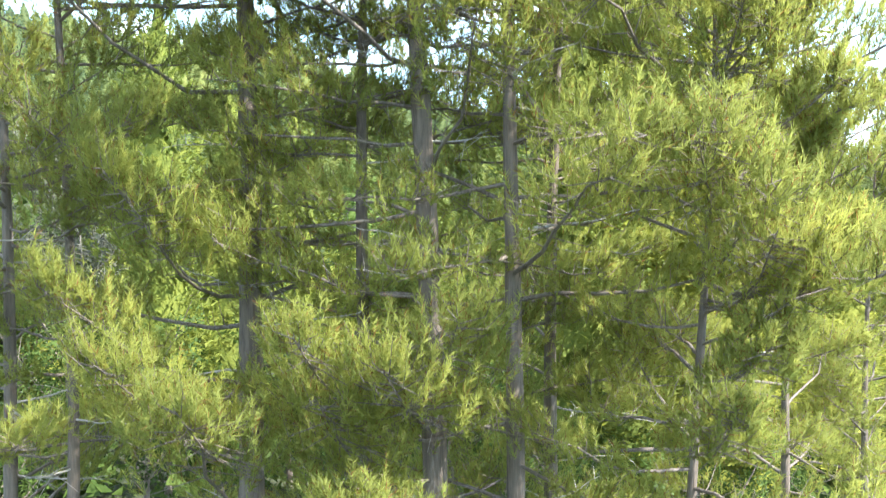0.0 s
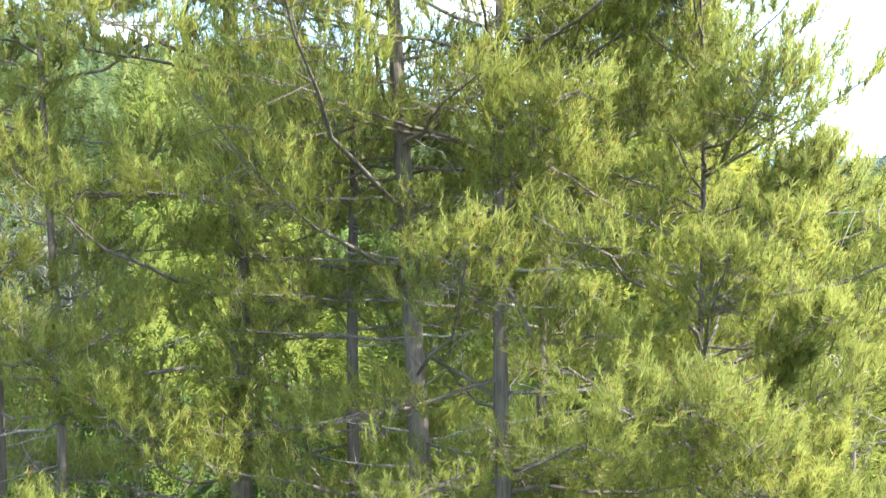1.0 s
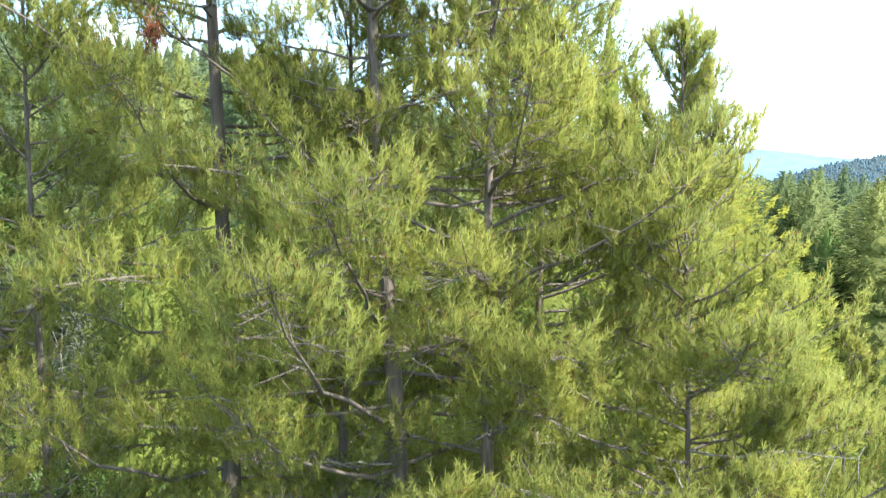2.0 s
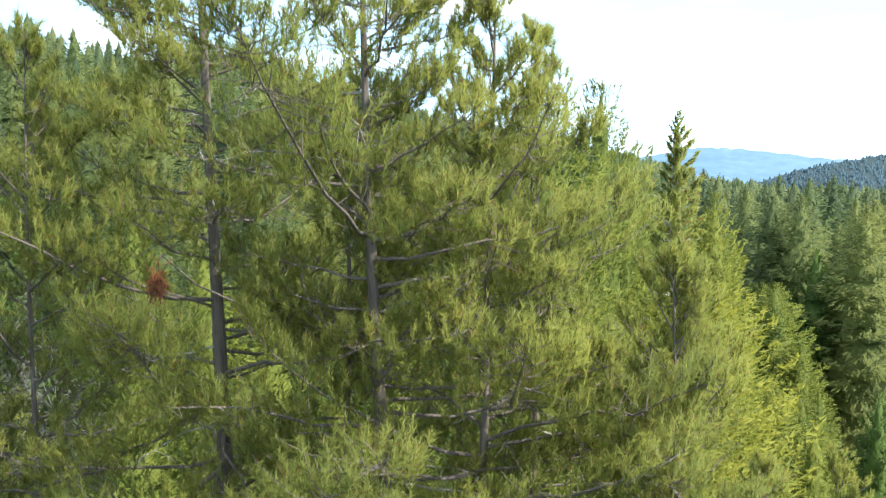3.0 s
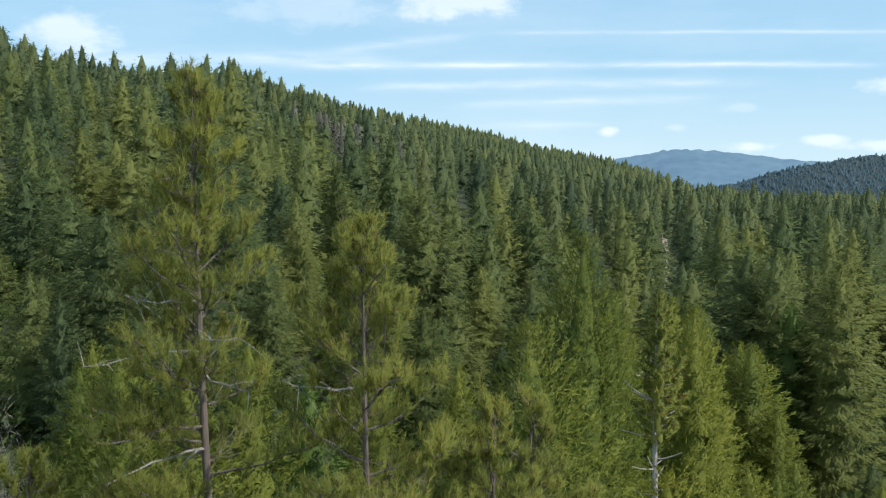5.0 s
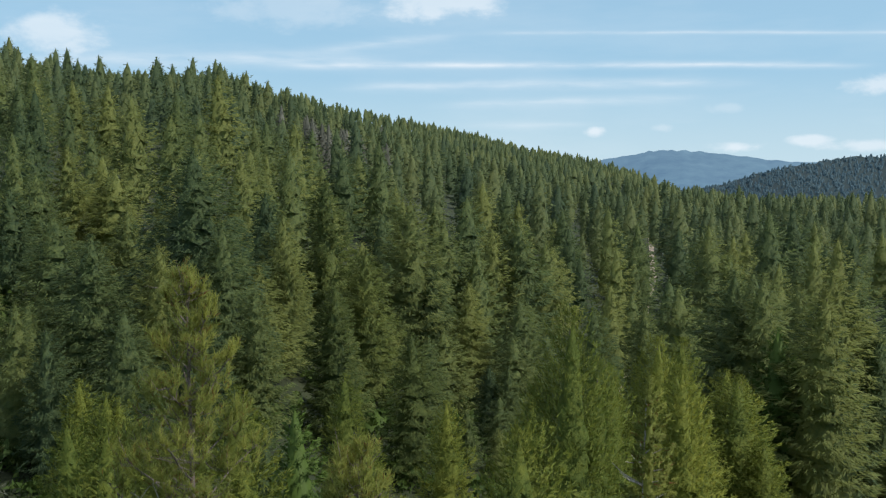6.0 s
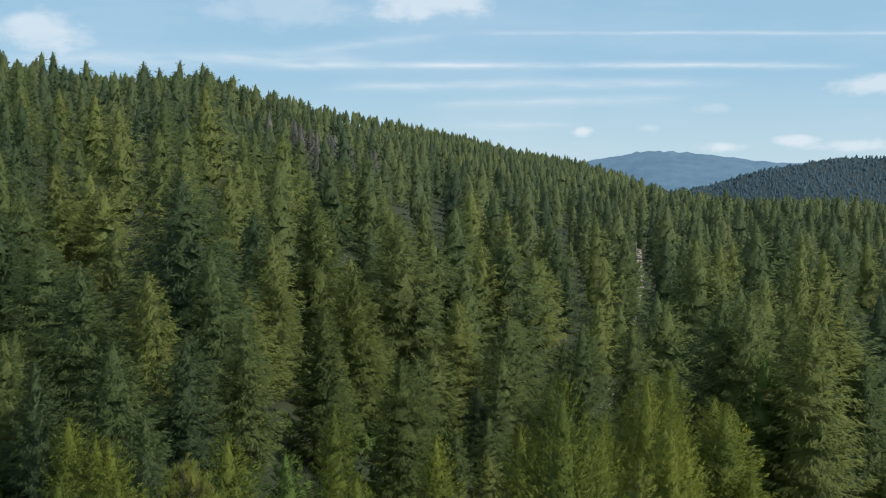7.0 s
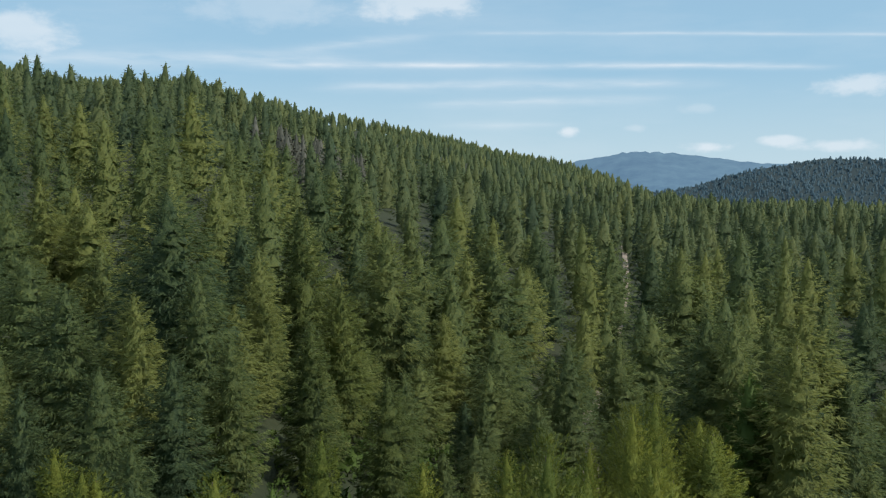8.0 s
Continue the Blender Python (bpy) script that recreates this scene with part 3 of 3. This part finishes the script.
    bn = unit(unit(bn) * 0.8 + unit(away) * 0.3 + np.array([0, 0, 0.75]))
    v, f = joined([(v, f), (body, bf)])
    return v, f, np.concatenate([nn, bn])


def conifer(name, seed, tall, base, radius, boughs, sprays, length, width, mat, wood, label, category_group, trunk_bare=False, **more):
    """A forest tree: trunk with stubs of limbs, and crown."""
    rng = np.random.default_rng(seed)
    tree = new(name, None)
    tagged(tree, label, "tree", category_group)
    s = np.linspace(0, 1, 10)
    bend = np.column_stack([0.15 * np.sin(s * 5 + seed), 0.15 * np.sin(s * 4 + 2 * seed), s * tall * 0.97])
    bits = [tube(bend, tall * 0.0095 * (1 - s) ** 0.85 + 0.03, 8)]
    for _ in range(44 if trunk_bare else 6):
        u = rng.uniform(0.55, 0.93) if trunk_bare else rng.uniform(0.25, 0.9)
        q = along(bend, np.array([u]))[0]
        a = rng.uniform(0, 2 * math.pi)
        ln = rng.uniform(0.5, 1.5) if trunk_bare else (0.3 + (1 - u)) * radius * rng.uniform(0.4, 0.9)
        line = curve(q, a, ln, rng.uniform(-5, 25), 0.15 * ln, rng, 4)
        bits.append(tube(line, [0.04, 0.03, 0.02, 0.01], 4))
    v, f = joined(bits)
    part("trunk", mesh_of("trunk", v, f, wood, True), tree)
    cv, cf, cn = crown(rng, tall, base, radius, boughs, sprays, length, width, **more)
    part("crown", mesh_of("crown", cv, cf, mat, normals=cn), tree)
    return tree


# models of 25 m height, scaled when planted
GROUP = "trees of the valley forest"
BRUSH = [conifer("pine_tree", 30 + k, 25.0, 3.0, 2.7 + 0.3 * k, 460, 21000, 0.28, 0.075, (SUNLITPINE, PINE_FAR)[k], LIMB, "dense young pine with yellow-green upswept boughs", GROUP,
                 core=(36, 12), apex=0.46, rise=(10, 46), full=0.34, lift=0.25, level=0.0, sweep=0.5, stray=0.55, fan=0.5) for k in range(2)]
YOUNG = [conifer("pine_tree", 34 + k, 25.0, 3.0, 2.9 + 0.3 * k, 320, 8500, 0.42, 0.12, PINE_FAR, LIMB, "dense young pine with olive green needles", GROUP,
                 core=(26, 11), apex=0.42, rise=(6, 42), full=0.4, lift=0.2, level=0.0, sweep=0.35, stray=0.5, fan=0.46) for k in range(3)]
SPARSE = conifer("pine_tree", 41, 25.0, 19.5, 0.75, 70, 4200, 0.26, 0.05, PINE, SILVER, "pine with a bare silvery trunk below its green top", GROUP, True,
                 core=(16, 8), apex=0.30, rise=(10, 50), full=0.2, lift=0.3, level=0.0, sweep=0.5, stray=0.5)
FIRS = [conifer("conifer_tree", 50 + k, 25.0, 1.5, (5.0, 6.6, 5.6, 7.2)[k], 440, 9000, 0.85, 0.16, FIR, BARK, "dark green conifer with layered drooping boughs", GROUP,
                core=(30, 11), apex=(0.46, 0.50, 0.42, 0.54)[k], full=0.42, fan=0.3) for k in range(4)]
PLAIN = [conifer("conifer_tree", 60 + k, 25.0, 1.5, (5.2, 7.0, 5.8, 7.4)[k], 300, 4600, 1.0, 0.22, FIR, BARK, "dark green conifer of the valley wood", GROUP,
                 core=(22, 10), apex=(0.46, 0.52, 0.44, 0.56)[k], full=0.44, fan=0.32) for k in range(4)]
OLIVE = [conifer("conifer_tree", 64 + k, 25.0, 1.5, (4.2, 4.9)[k], 440, 9000, 0.8, 0.14, OLIVEFIR, BARK, "tall olive-green conifer with drooping boughs", GROUP,
                 core=(32, 11), apex=(0.40, 0.46)[k], full=0.42, fan=0.3) for k in range(2)]
BRIGHT = conifer("fir_tree", 70, 25.0, 1.0, 4.2, 200, 6500, 0.75, 0.18, FRESH, BARK, "fresh bright green fir among darker trees", GROUP, core=(24, 10), apex=0.46, rise=(-5, 35), full=0.48)
for o in (*BRUSH, *YOUNG, SPARSE, *FIRS, *PLAIN, *OLIVE, BRIGHT):
    o.matrix_basis = pose(0, 0, 0)
used = set()
taken = []          # x, y, radius of what stands already
for q in PINES_AT:
    taken.append((q[0], q[1], 3.0))


def plant(model, x, y, top, seed, wide=1.0):
    """Puts a copy of a model on the ground at x, y with its tip at top."""
    z0 = float(height(x, y)) - 0.2
    k = (top - z0) / 25.0
    m = pose(x, y, z0, 0, 0, (seed * 77.7) % 360) @ Matrix.Diagonal((k * wide, k * wide, k, 1))
    if model.name in used:
        ob = copy_thing(model, Matrix())
    else:
        used.add(model.name)
        ob = model
    ob.matrix_basis = m
    taken.append((x, y, 6.0))
    return ob


# trees that stand out, with the height of their tips
for k, (kind, x, y, top, wide) in enumerate([
    (FIRS[3], -24.7, 150.5, 33.3, 1.15), (FIRS[0], -24.8, 124.1, 20.5, 1), (PLAIN[1], -24.5, 214.1, 34.1, 1), (PLAIN[0], -17.0, 187.7, 26.0, 1),
    (PLAIN[2], -12.9, 178.0, 22.6, 0.95), (OLIVE[0], -5.7, 199.4, 28.4, 1.05), (OLIVE[0], -2.9, 139.4, 13.5, 1), (OLIVE[1], 2.1, 166.4, 16.2, 1.05),
    (FIRS[1], 12.4, 206.0, 24.5, 1), (PLAIN[2], 7.1, 235.3, 20.4, 0.9), (PLAIN[1], 21.2, 221.4, 19.1, 0.9), (PLAIN[0], 41.3, 236.7, 18.5, 1.1),
    (PLAIN[2], 34.4, 233.8, 16.8, 1), (PLAIN[3], 53.4, 259.8, 11.4, 0.9), (FIRS[3], 32.9, 186.4, 4.9, 1.1), (OLIVE[1], 7.8, 131.2, 7.4, 1),
    (FIRS[0], 22.7, 157.7, -2.8, 0.9), (FIRS[2], 25.7, 156.2, -2.7, 0.9), (FIRS[1], 16.4, 204.7, 10.9, 1), (FIRS[2], 22.9, 189.0, 7.9, 1),
    (FIRS[2], -56.9, 197.6, 35.3, 1), (FIRS[1], -34.3, 128.1, 21.5, 1.1), (PLAIN[3], -58.0, 181.6, 29.7, 1), (PLAIN[1], -47.1, 195.0, 30.6, 1.1),
    (FIRS[0], -40.9, 130.4, 13.0, 1), (FIRS[2], -33.9, 107.4, 12.7, 0.85), (FIRS[1], -38.7, 112.2, 14.7, 0.9), (FIRS[3], -26.0, 109.6, 14.2, 1),
    (FIRS[1], -19.0, 139.2, 22.2, 0.9), (FIRS[2], -13.4, 127.8, 13.9, 0.9), (FIRS[0], -11.2, 165.1, 17.3, 0.9), (FIRS[1], -19.1, 117.0, 13.9, 1),
    (BRIGHT, -5.1, 76.3, 10.6, 0.75), (YOUNG[0], -25.4, 89.1, 10.4, 1.1), (YOUNG[1], -21.2, 81.9, 10.7, 1.1), (FIRS[0], -18.2, 86.7, 8.0, 0.8),
    (YOUNG[2], -18.8, 78.4, 8.3, 1), (BRUSH[1], 10.0, 44.7, 22.5, 0.75), (BRUSH[1], 12.0, 47.6, 19.4, 0.72), (SPARSE, 11.4, 37.3, 20.7, 1),
    (BRUSH[1], 4.9, 30.7, 20.5, 0.95), (BRUSH[0], 9.4, 30.1, 15.6, 1.3), (BRUSH[1], 26.3, 80.7, 14.8, 0.85), (BRUSH[1], 34.7, 98.3, 11.6, 0.9),
    (YOUNG[2], 44.8, 110.5, 5.6, 1.25), (YOUNG[0], 43.5, 103.4, 6.4, 1.3), (YOUNG[0], 19.8, 56.7, 17.2, 0.7), (YOUNG[1], 41.2, 98.8, 6.8, 1.35),
    (FIRS[1], 54.0, 130.5, 15.6, 1), (FIRS[3], 56.6, 127.1, 15.6, 0.9), (FIRS[0], 70.8, 134.7, 15.0, 1.05), (FIRS[2], 77.2, 140.3, 15.2, 1.1),
    (FIRS[1], 63.8, 124.7, 11.4, 0.85), (FIRS[2], 75.5, 129.7, 6.5, 1), (BRIGHT, 56.0, 120.8, 8.9, 0.95), (PLAIN[1], 68.1, 193.6, 6.3, 1.05),
    (FIRS[1], 57.0, 181.5, 3.2, 0.95), (PLAIN[1], 100.4, 260.5, 15.6, 0.95), (PLAIN[0], 83.9, 277.9, 7.9, 1), (FIRS[0], 78.8, 162.0, 9.8, 0.9),
    (FIRS[3], 43.7, 169.8, 5.1, 0.9), (FIRS[2], 32.7, 146.7, -0.4, 1), (BRIGHT, 34.1, 63.4, 3.3, 0.6), (FIRS[2], 59.7, 115.4, 14.6, 1),
    (YOUNG[1], -1.3, 100.5, 8.1, 0.9), (YOUNG[0], 8.7, 92.0, 6.9, 1), (YOUNG[2], 17.5, 93.7, 7.4, 0.9), (YOUNG[1], 23.7, 85.0, 10.4, 0.7),
    (FIRS[3], -41.7, 125.5, 12.9, 0.9), (YOUNG[0], -12.3, 46.7, 17.1, 0.75), (YOUNG[2], -17.9, 59.6, 14.0, 0.9), (FIRS[0], -18.9, 90.7, 10.4, 0.8),
    (YOUNG[0], -8.9, 70.0, 13.6, 1.1), (YOUNG[2], -11.5, 59.5, 13.6, 1.1), (FIRS[0], -8.6, 86.1, 6.6, 0.9), (YOUNG[1], -20.3, 82.2, 10.2, 1.1), (YOUNG[2], 0.7, 80.5, 7.1, 1.1),
    (YOUNG[0], 42.6, 94.8, 1.0, 1.2), (YOUNG[2], 41.7, 88.6, -2.3, 1.2), (YOUNG[1], 35.0, 93.7, 4.2, 1.2), (YOUNG[0], 21.4, 62.4, 16.0, 0.8), (YOUNG[2], 15.7, 57.9, 17.0, 0.8),
]):
    plant(kind, x, y, top, k, wide)


def free(x, y, gap):
    return all((x - a) ** 2 + (y - b) ** 2 > (0.5 * (gap + r)) ** 2 for a, b, r in taken)


ROADP = road_points()


def off_road(x, y, gap=6.0):
    return np.min(np.hypot(ROADP[:, 0] - x, ROADP[:, 1] - y)) > gap


rng = np.random.default_rng(7)
single, tries = 0, 0
while single < 150 and tries < 7000:
    tries += 1
    d = math.sqrt(rng.uniform(48 ** 2, 215 ** 2))
    az = rng.uniform(-30, 36)
    x, y = d * math.sin(radians(az)), d * math.cos(radians(az))
    if not free(x, y, 11.0 if d < 150 else 14.0) or not off_road(x, y, 4.4):
        continue
    g = float(height(x, y))
    top = g + float(np.clip(rng.normal(16, 3), 9, 22))
    if d < 150:
        top = min(top, 31.0 - 0.36 * d if d < 110 else -9.0 + 0.08 * (d - 110))
    if top - g < 5:
        continue
    if d < 95:
        plant(YOUNG[rng.integers(3)], x, y, top, tries, rng.uniform(1.0, 1.4))
    else:
        plant(PLAIN[rng.integers(4)], x, y, top, tries, rng.uniform(1.0, 1.4))
    single += 1


def wood_stuff(name, near, far, a0, a1, count, kinds, seed, mat, label, tall_range, gap):
    """Many trees too far off to count, in one sheet of sprays."""
    rng = np.random.default_rng(seed)
    d = np.sqrt(rng.uniform(near ** 2, far ** 2, count * 4))
    az = rng.uniform(a0, a1, count * 4)
    x, y = d * np.sin(np.radians(az)), d * np.cos(np.radians(az))
    crest = np.interp(az, CREST_AZ, CREST_FAR)
    ok = (d < crest * 1.12) | ((az > 18) & (d < 1700))
    cell, seen, keep = gap * 0.62, {}, []
    for i in np.flatnonzero(ok):
        c = (int(x[i] // cell), int(y[i] // cell))
        if any((x[i] - x[o]) ** 2 + (y[i] - y[o]) ** 2 < gap * gap * 0.72
               for u in (-1, 0, 1) for w in (-1, 0, 1) for o in seen.get((c[0] + u, c[1] + w), ())):
            continue
        seen.setdefault(c, []).append(i)
        keep.append(i)
        if len(keep) >= count:
            break
    keep = np.array(keep)
    if near < 700:
        rd = np.min(np.hypot(x[keep][:, None] - ROADP[None, :, 0], y[keep][:, None] - ROADP[None, :, 1]), 1)
        keep = keep[rd > 2.4]
    vs, fs, ts, ns, at = [], [], [], [], 0
    g = height(x[keep], y[keep])
    for j, i in enumerate(keep):
        v, f, vn = kinds[rng.integers(len(kinds))]
        tall = float(np.clip(rng.normal(np.mean(tall_range), (tall_range[1] - tall_range[0]) / 4), *tall_range))
        k = tall / 25.0
        a = rng.uniform(0, 6.28)
        w = k ** 0.85 * rng.uniform(0.85, 1.2)
        ca, sa = math.cos(a) * w, math.sin(a) * w
        q = np.column_stack([v[:, 0] * ca - v[:, 1] * sa + x[i], v[:, 0] * sa + v[:, 1] * ca + y[i], v[:, 2] * k + g[j] - 0.3])
        vs.append(q.astype(np.float32))
        cu, su = math.cos(a), math.sin(a)
        ns.append(np.column_stack([vn[:, 0] * cu - vn[:, 1] * su, vn[:, 0] * su + vn[:, 1] * cu, vn[:, 2]]).astype(np.float32))
        fs.append(f + at)
        ts.append(np.full(len(v), rng.random(), np.float32))
        at += len(v)
    me = mesh_of(name, np.concatenate(vs), np.concatenate(fs), mat, False, np.concatenate(ts), np.concatenate(ns))
    return tagged(new(name, me), label, "forest", kind="stuff")


r3 = np.random.default_rng(3)
MID = [crown(r3, 25.0, 1.5, r3.uniform(5.2, 7.4), 220, 2000, 0.95, 0.31, (18, 9), r3.uniform(0.44, 0.56), full=0.46) for _ in range(10)]
LOW = [crown(r3, 25.0, 2.0, r3.uniform(5.0, 7.2), 110, 420, 1.4, 0.55, (10, 8), r3.uniform(0.44, 0.56), full=0.52) for _ in range(10)]
TINY = [crown(r3, 25.0, 4.0, r3.uniform(5.0, 7.0), 18, 60, 2.1, 1.05, (5, 5), r3.uniform(0.45, 0.6), full=0.68) for _ in range(10)]
MINI = [crown(r3, 25.0, 6.0, r3.uniform(5.4, 7.0), 9, 18, 3.4, 1.8, (4, 5), 0.7, full=0.8) for _ in range(6)]
wood_stuff("valley_forest", 212, 420, -28, 37, 330, MID, 21, FIR, "dense dark green conifer forest filling the valley", (14, 41), 22.0)
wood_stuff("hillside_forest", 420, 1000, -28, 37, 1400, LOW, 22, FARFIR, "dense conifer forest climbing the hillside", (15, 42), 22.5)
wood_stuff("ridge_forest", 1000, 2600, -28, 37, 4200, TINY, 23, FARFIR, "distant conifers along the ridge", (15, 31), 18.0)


def undergrowth():
    """Bushes and saplings on the forest floor between the trees."""
    rng = np.random.default_rng(91)
    per = 46
    puff = unit(rng.normal(size=(per, 3)) * (1, 1, 0.8) + np.array([0, 0, 0.35]))
    vs, fs, ts, ns, at = [], [], [], [], 0
    for _ in range(2400):
        d, az = math.sqrt(rng.uniform(45 ** 2, 230 ** 2)), radians(rng.uniform(-30, 38))
        x, y = d * math.sin(az), d * math.cos(az)
        if not off_road(x, y, 3.4):
            continue
        r = rng.uniform(0.8, 2.2)
        p = puff[rng.permutation(per)] * rng.uniform(0.5, 1.05, (per, 1)) * (r * 1.3, r * 1.3, r * 1.3)
        v, f, nn = blades(p * 0.85, unit(puff + rng.normal(size=(per, 3)) * 0.6), r * 0.6, r * 0.42, rng, 0.2, unit(p + np.array([0, 0, 0.5 * r])))
        vs.append(v + (x, y, float(height(x, y)) + r * 0.45))
        fs.append(f + at)
        ns.append(nn)
        ts.append(np.full(len(v), rng.random(), np.float32))
        at += len(v)
    me = mesh_of("undergrowth", np.concatenate(vs), np.concatenate(fs), SHRUB, False, np.concatenate(ts), np.concatenate(ns))
    tagged(new("undergrowth", me), "green bushes and saplings covering the forest floor", "undergrowth", kind="stuff")


undergrowth()


def broadleaf(name, seed, tall, mat, label, leaves, leaf, bare=False):
    """A spreading leafy tree, or a bare one: forked limbs with clumps of small leaves at their ends."""
    rng = np.random.default_rng(seed)
    tree = new(name, None)
    tagged(tree, label, "tree")
    stem = np.column_stack([0.2 * np.sin(np.linspace(0, 3, 6)), 0.1 * np.cos(np.linspace(0, 4, 6)), np.linspace(0, tall * 0.6, 6)])
    bits = [tube(stem, np.linspace(0.2, 0.08, 6) * (0.6 if bare else 1), 8)]
    ends = []
    for k in range(26):
        q = along(stem, np.array([rng.uniform(0.3, 1.0)]))[0]
        az, r = rng.uniform(0, 6.28), rng.uniform(0.12, 0.32) * tall
        line = curve(q, az, r, rng.uniform(15, 60), 0.15 * r, rng, 5)
        bits.append(tube(line, np.linspace(0.06, 0.015, 5) * (0.5 if bare else 1), 5))
        for _ in range(7):
            p = along(line, np.array([rng.uniform(0.35, 1.0)]))[0]
            w = unit(rng.normal(size=3) + np.array([0, 0, 0.7]))
            e = p + w * rng.uniform(0.5, 1.3)
            bits.append(tube([p, (p + e) / 2 + rng.normal(size=3) * 0.06, e], [0.016, 0.011, 0.005], 3))
            ends.append(e)
    v, f = joined(bits)
    part("trunk", mesh_of("trunk", v, f, GREYWOOD if bare else LIMB, True), tree)
    ends = np.array(ends)
    k = rng.integers(len(ends), size=leaves)
    puff = unit(rng.normal(size=(leaves, 3)))
    at = ends[k] + puff * (rng.random(leaves) ** 0.5 * (0.75 if not bare else 0.5))[:, None]
    way = unit(puff + rng.normal(size=(leaves, 3)) * 0.5)
    heart = np.array([0, 0, tall * 0.55])
    v, f, nn = blades(at, way, leaf * rng.uniform(0.6, 1.3, leaves), leaf * (0.12 if bare else 0.55), rng, 0.3, unit(puff * 0.8 + unit(at - heart) + np.array([0, 0, 0.3])))
    part("crown", mesh_of("crown", v, f, mat, normals=nn), tree)
    return tree


LEAFY = broadleaf("broadleaf_tree", 81, 13.0, SHRUB, "bright green broadleaf tree in the undergrowth behind the pines", 5200, 0.24)
for k, (x, y, a, sc) in enumerate([(-17, 46, 0, 1.0), (-11.5, 40, 80, 0.85), (-23, 53, 160, 1.1), (-6.5, 48, 230, 0.95), (1.5, 42, 300, 0.85), (6, 56, 20, 0.9),
                                   (-29, 49, 120, 1.0), (-15, 34, 200, 0.7), (-3.0, 33, 50, 0.6), (9.0, 25.5, 140, 0.5), (4.0, 26, 260, 0.5)]):
    at = pose(x, y, float(height(x, y)) - 0.2, 0, 0, a) @ Matrix.Diagonal((sc, sc, sc, 1))
    tree = copy_thing(LEAFY, Matrix()) if k else LEAFY
    tree.matrix_basis = at
BARE = broadleaf("bare_tree", 82, 17.0, GREYTWIG, "bare grey tree with fine leafless twigs", 7000, 0.5, True)
BARE.matrix_basis = pose(-19.6, 56, float(height(-19.6, 56)) - 0.2) @ Matrix.Diagonal((1.2, 1.2, 1.32, 1))


def grey_stand():
    """A stand of bare grey trees high on the ridge."""
    rng = np.random.default_rng(35)
    vs, fs, ts, ns, at = [], [], [], [], 0
    for _ in range(46):
        d, az = rng.uniform(540, 640), radians(rng.normal(-0.4, 1.3))
        x, y = d * math.sin(az), d * math.cos(az)
        v, f, vn = LOW[rng.integers(len(LOW))]
        k = rng.uniform(0.95, 1.3)
        vs.append(v * (k * 0.75, k * 0.75, k) + (x, y, float(height(x, y)) - 0.3))
        fs.append(f + at)
        ns.append(vn)
        ts.append(np.full(len(v), rng.random(), np.float32))
        at += len(v)
    me = mesh_of("grey_stand", np.concatenate(vs), np.concatenate(fs), GREYTWIG, False, np.concatenate(ts), np.concatenate(ns))
    tagged(new("grey_stand", me), "stand of bare grey trees high on the hillside", "forest", kind="stuff")


grey_stand()


def hill_trees():
    """Single crowns on the hazy hill at the valley's end."""
    rng = np.random.default_rng(31)
    hill = bpy.data.objects["backdrop_hill"].data
    co = np.empty(len(hill.vertices) * 3, np.float32)
    hill.vertices.foreach_get("co", co)
    co = co.reshape(12, -1, 3)
    vs, fs, ts, ns, at = [], [], [], [], 0
    for _ in range(3600):
        i, j = rng.uniform(3.5, 10.99), rng.uniform(25, co.shape[1] * 0.52)
        a, b = int(i), int(j)
        p = co[a, b] + (co[a + 1, b] - co[a, b]) * (i - a) + (co[a, b + 1] - co[a, b]) * (j - b)
        v, f, vn = MINI[rng.integers(len(MINI))]
        k = rng.uniform(0.4, 0.72)
        vs.append((v * (k * 1.1, k * 1.1, k) + p - np.array([0, 0, 5.0])).astype(np.float32))
        fs.append(f + at)
        ns.append(vn.astype(np.float32))
        ts.append(np.full(len(v), rng.random(), np.float32))
        at += len(v)
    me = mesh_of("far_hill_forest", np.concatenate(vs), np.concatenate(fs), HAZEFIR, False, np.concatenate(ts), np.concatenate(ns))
    tagged(new("far_hill_forest", me), "distant hazy conifers on the hill beyond the valley", "forest", kind="stuff")


hill_trees()
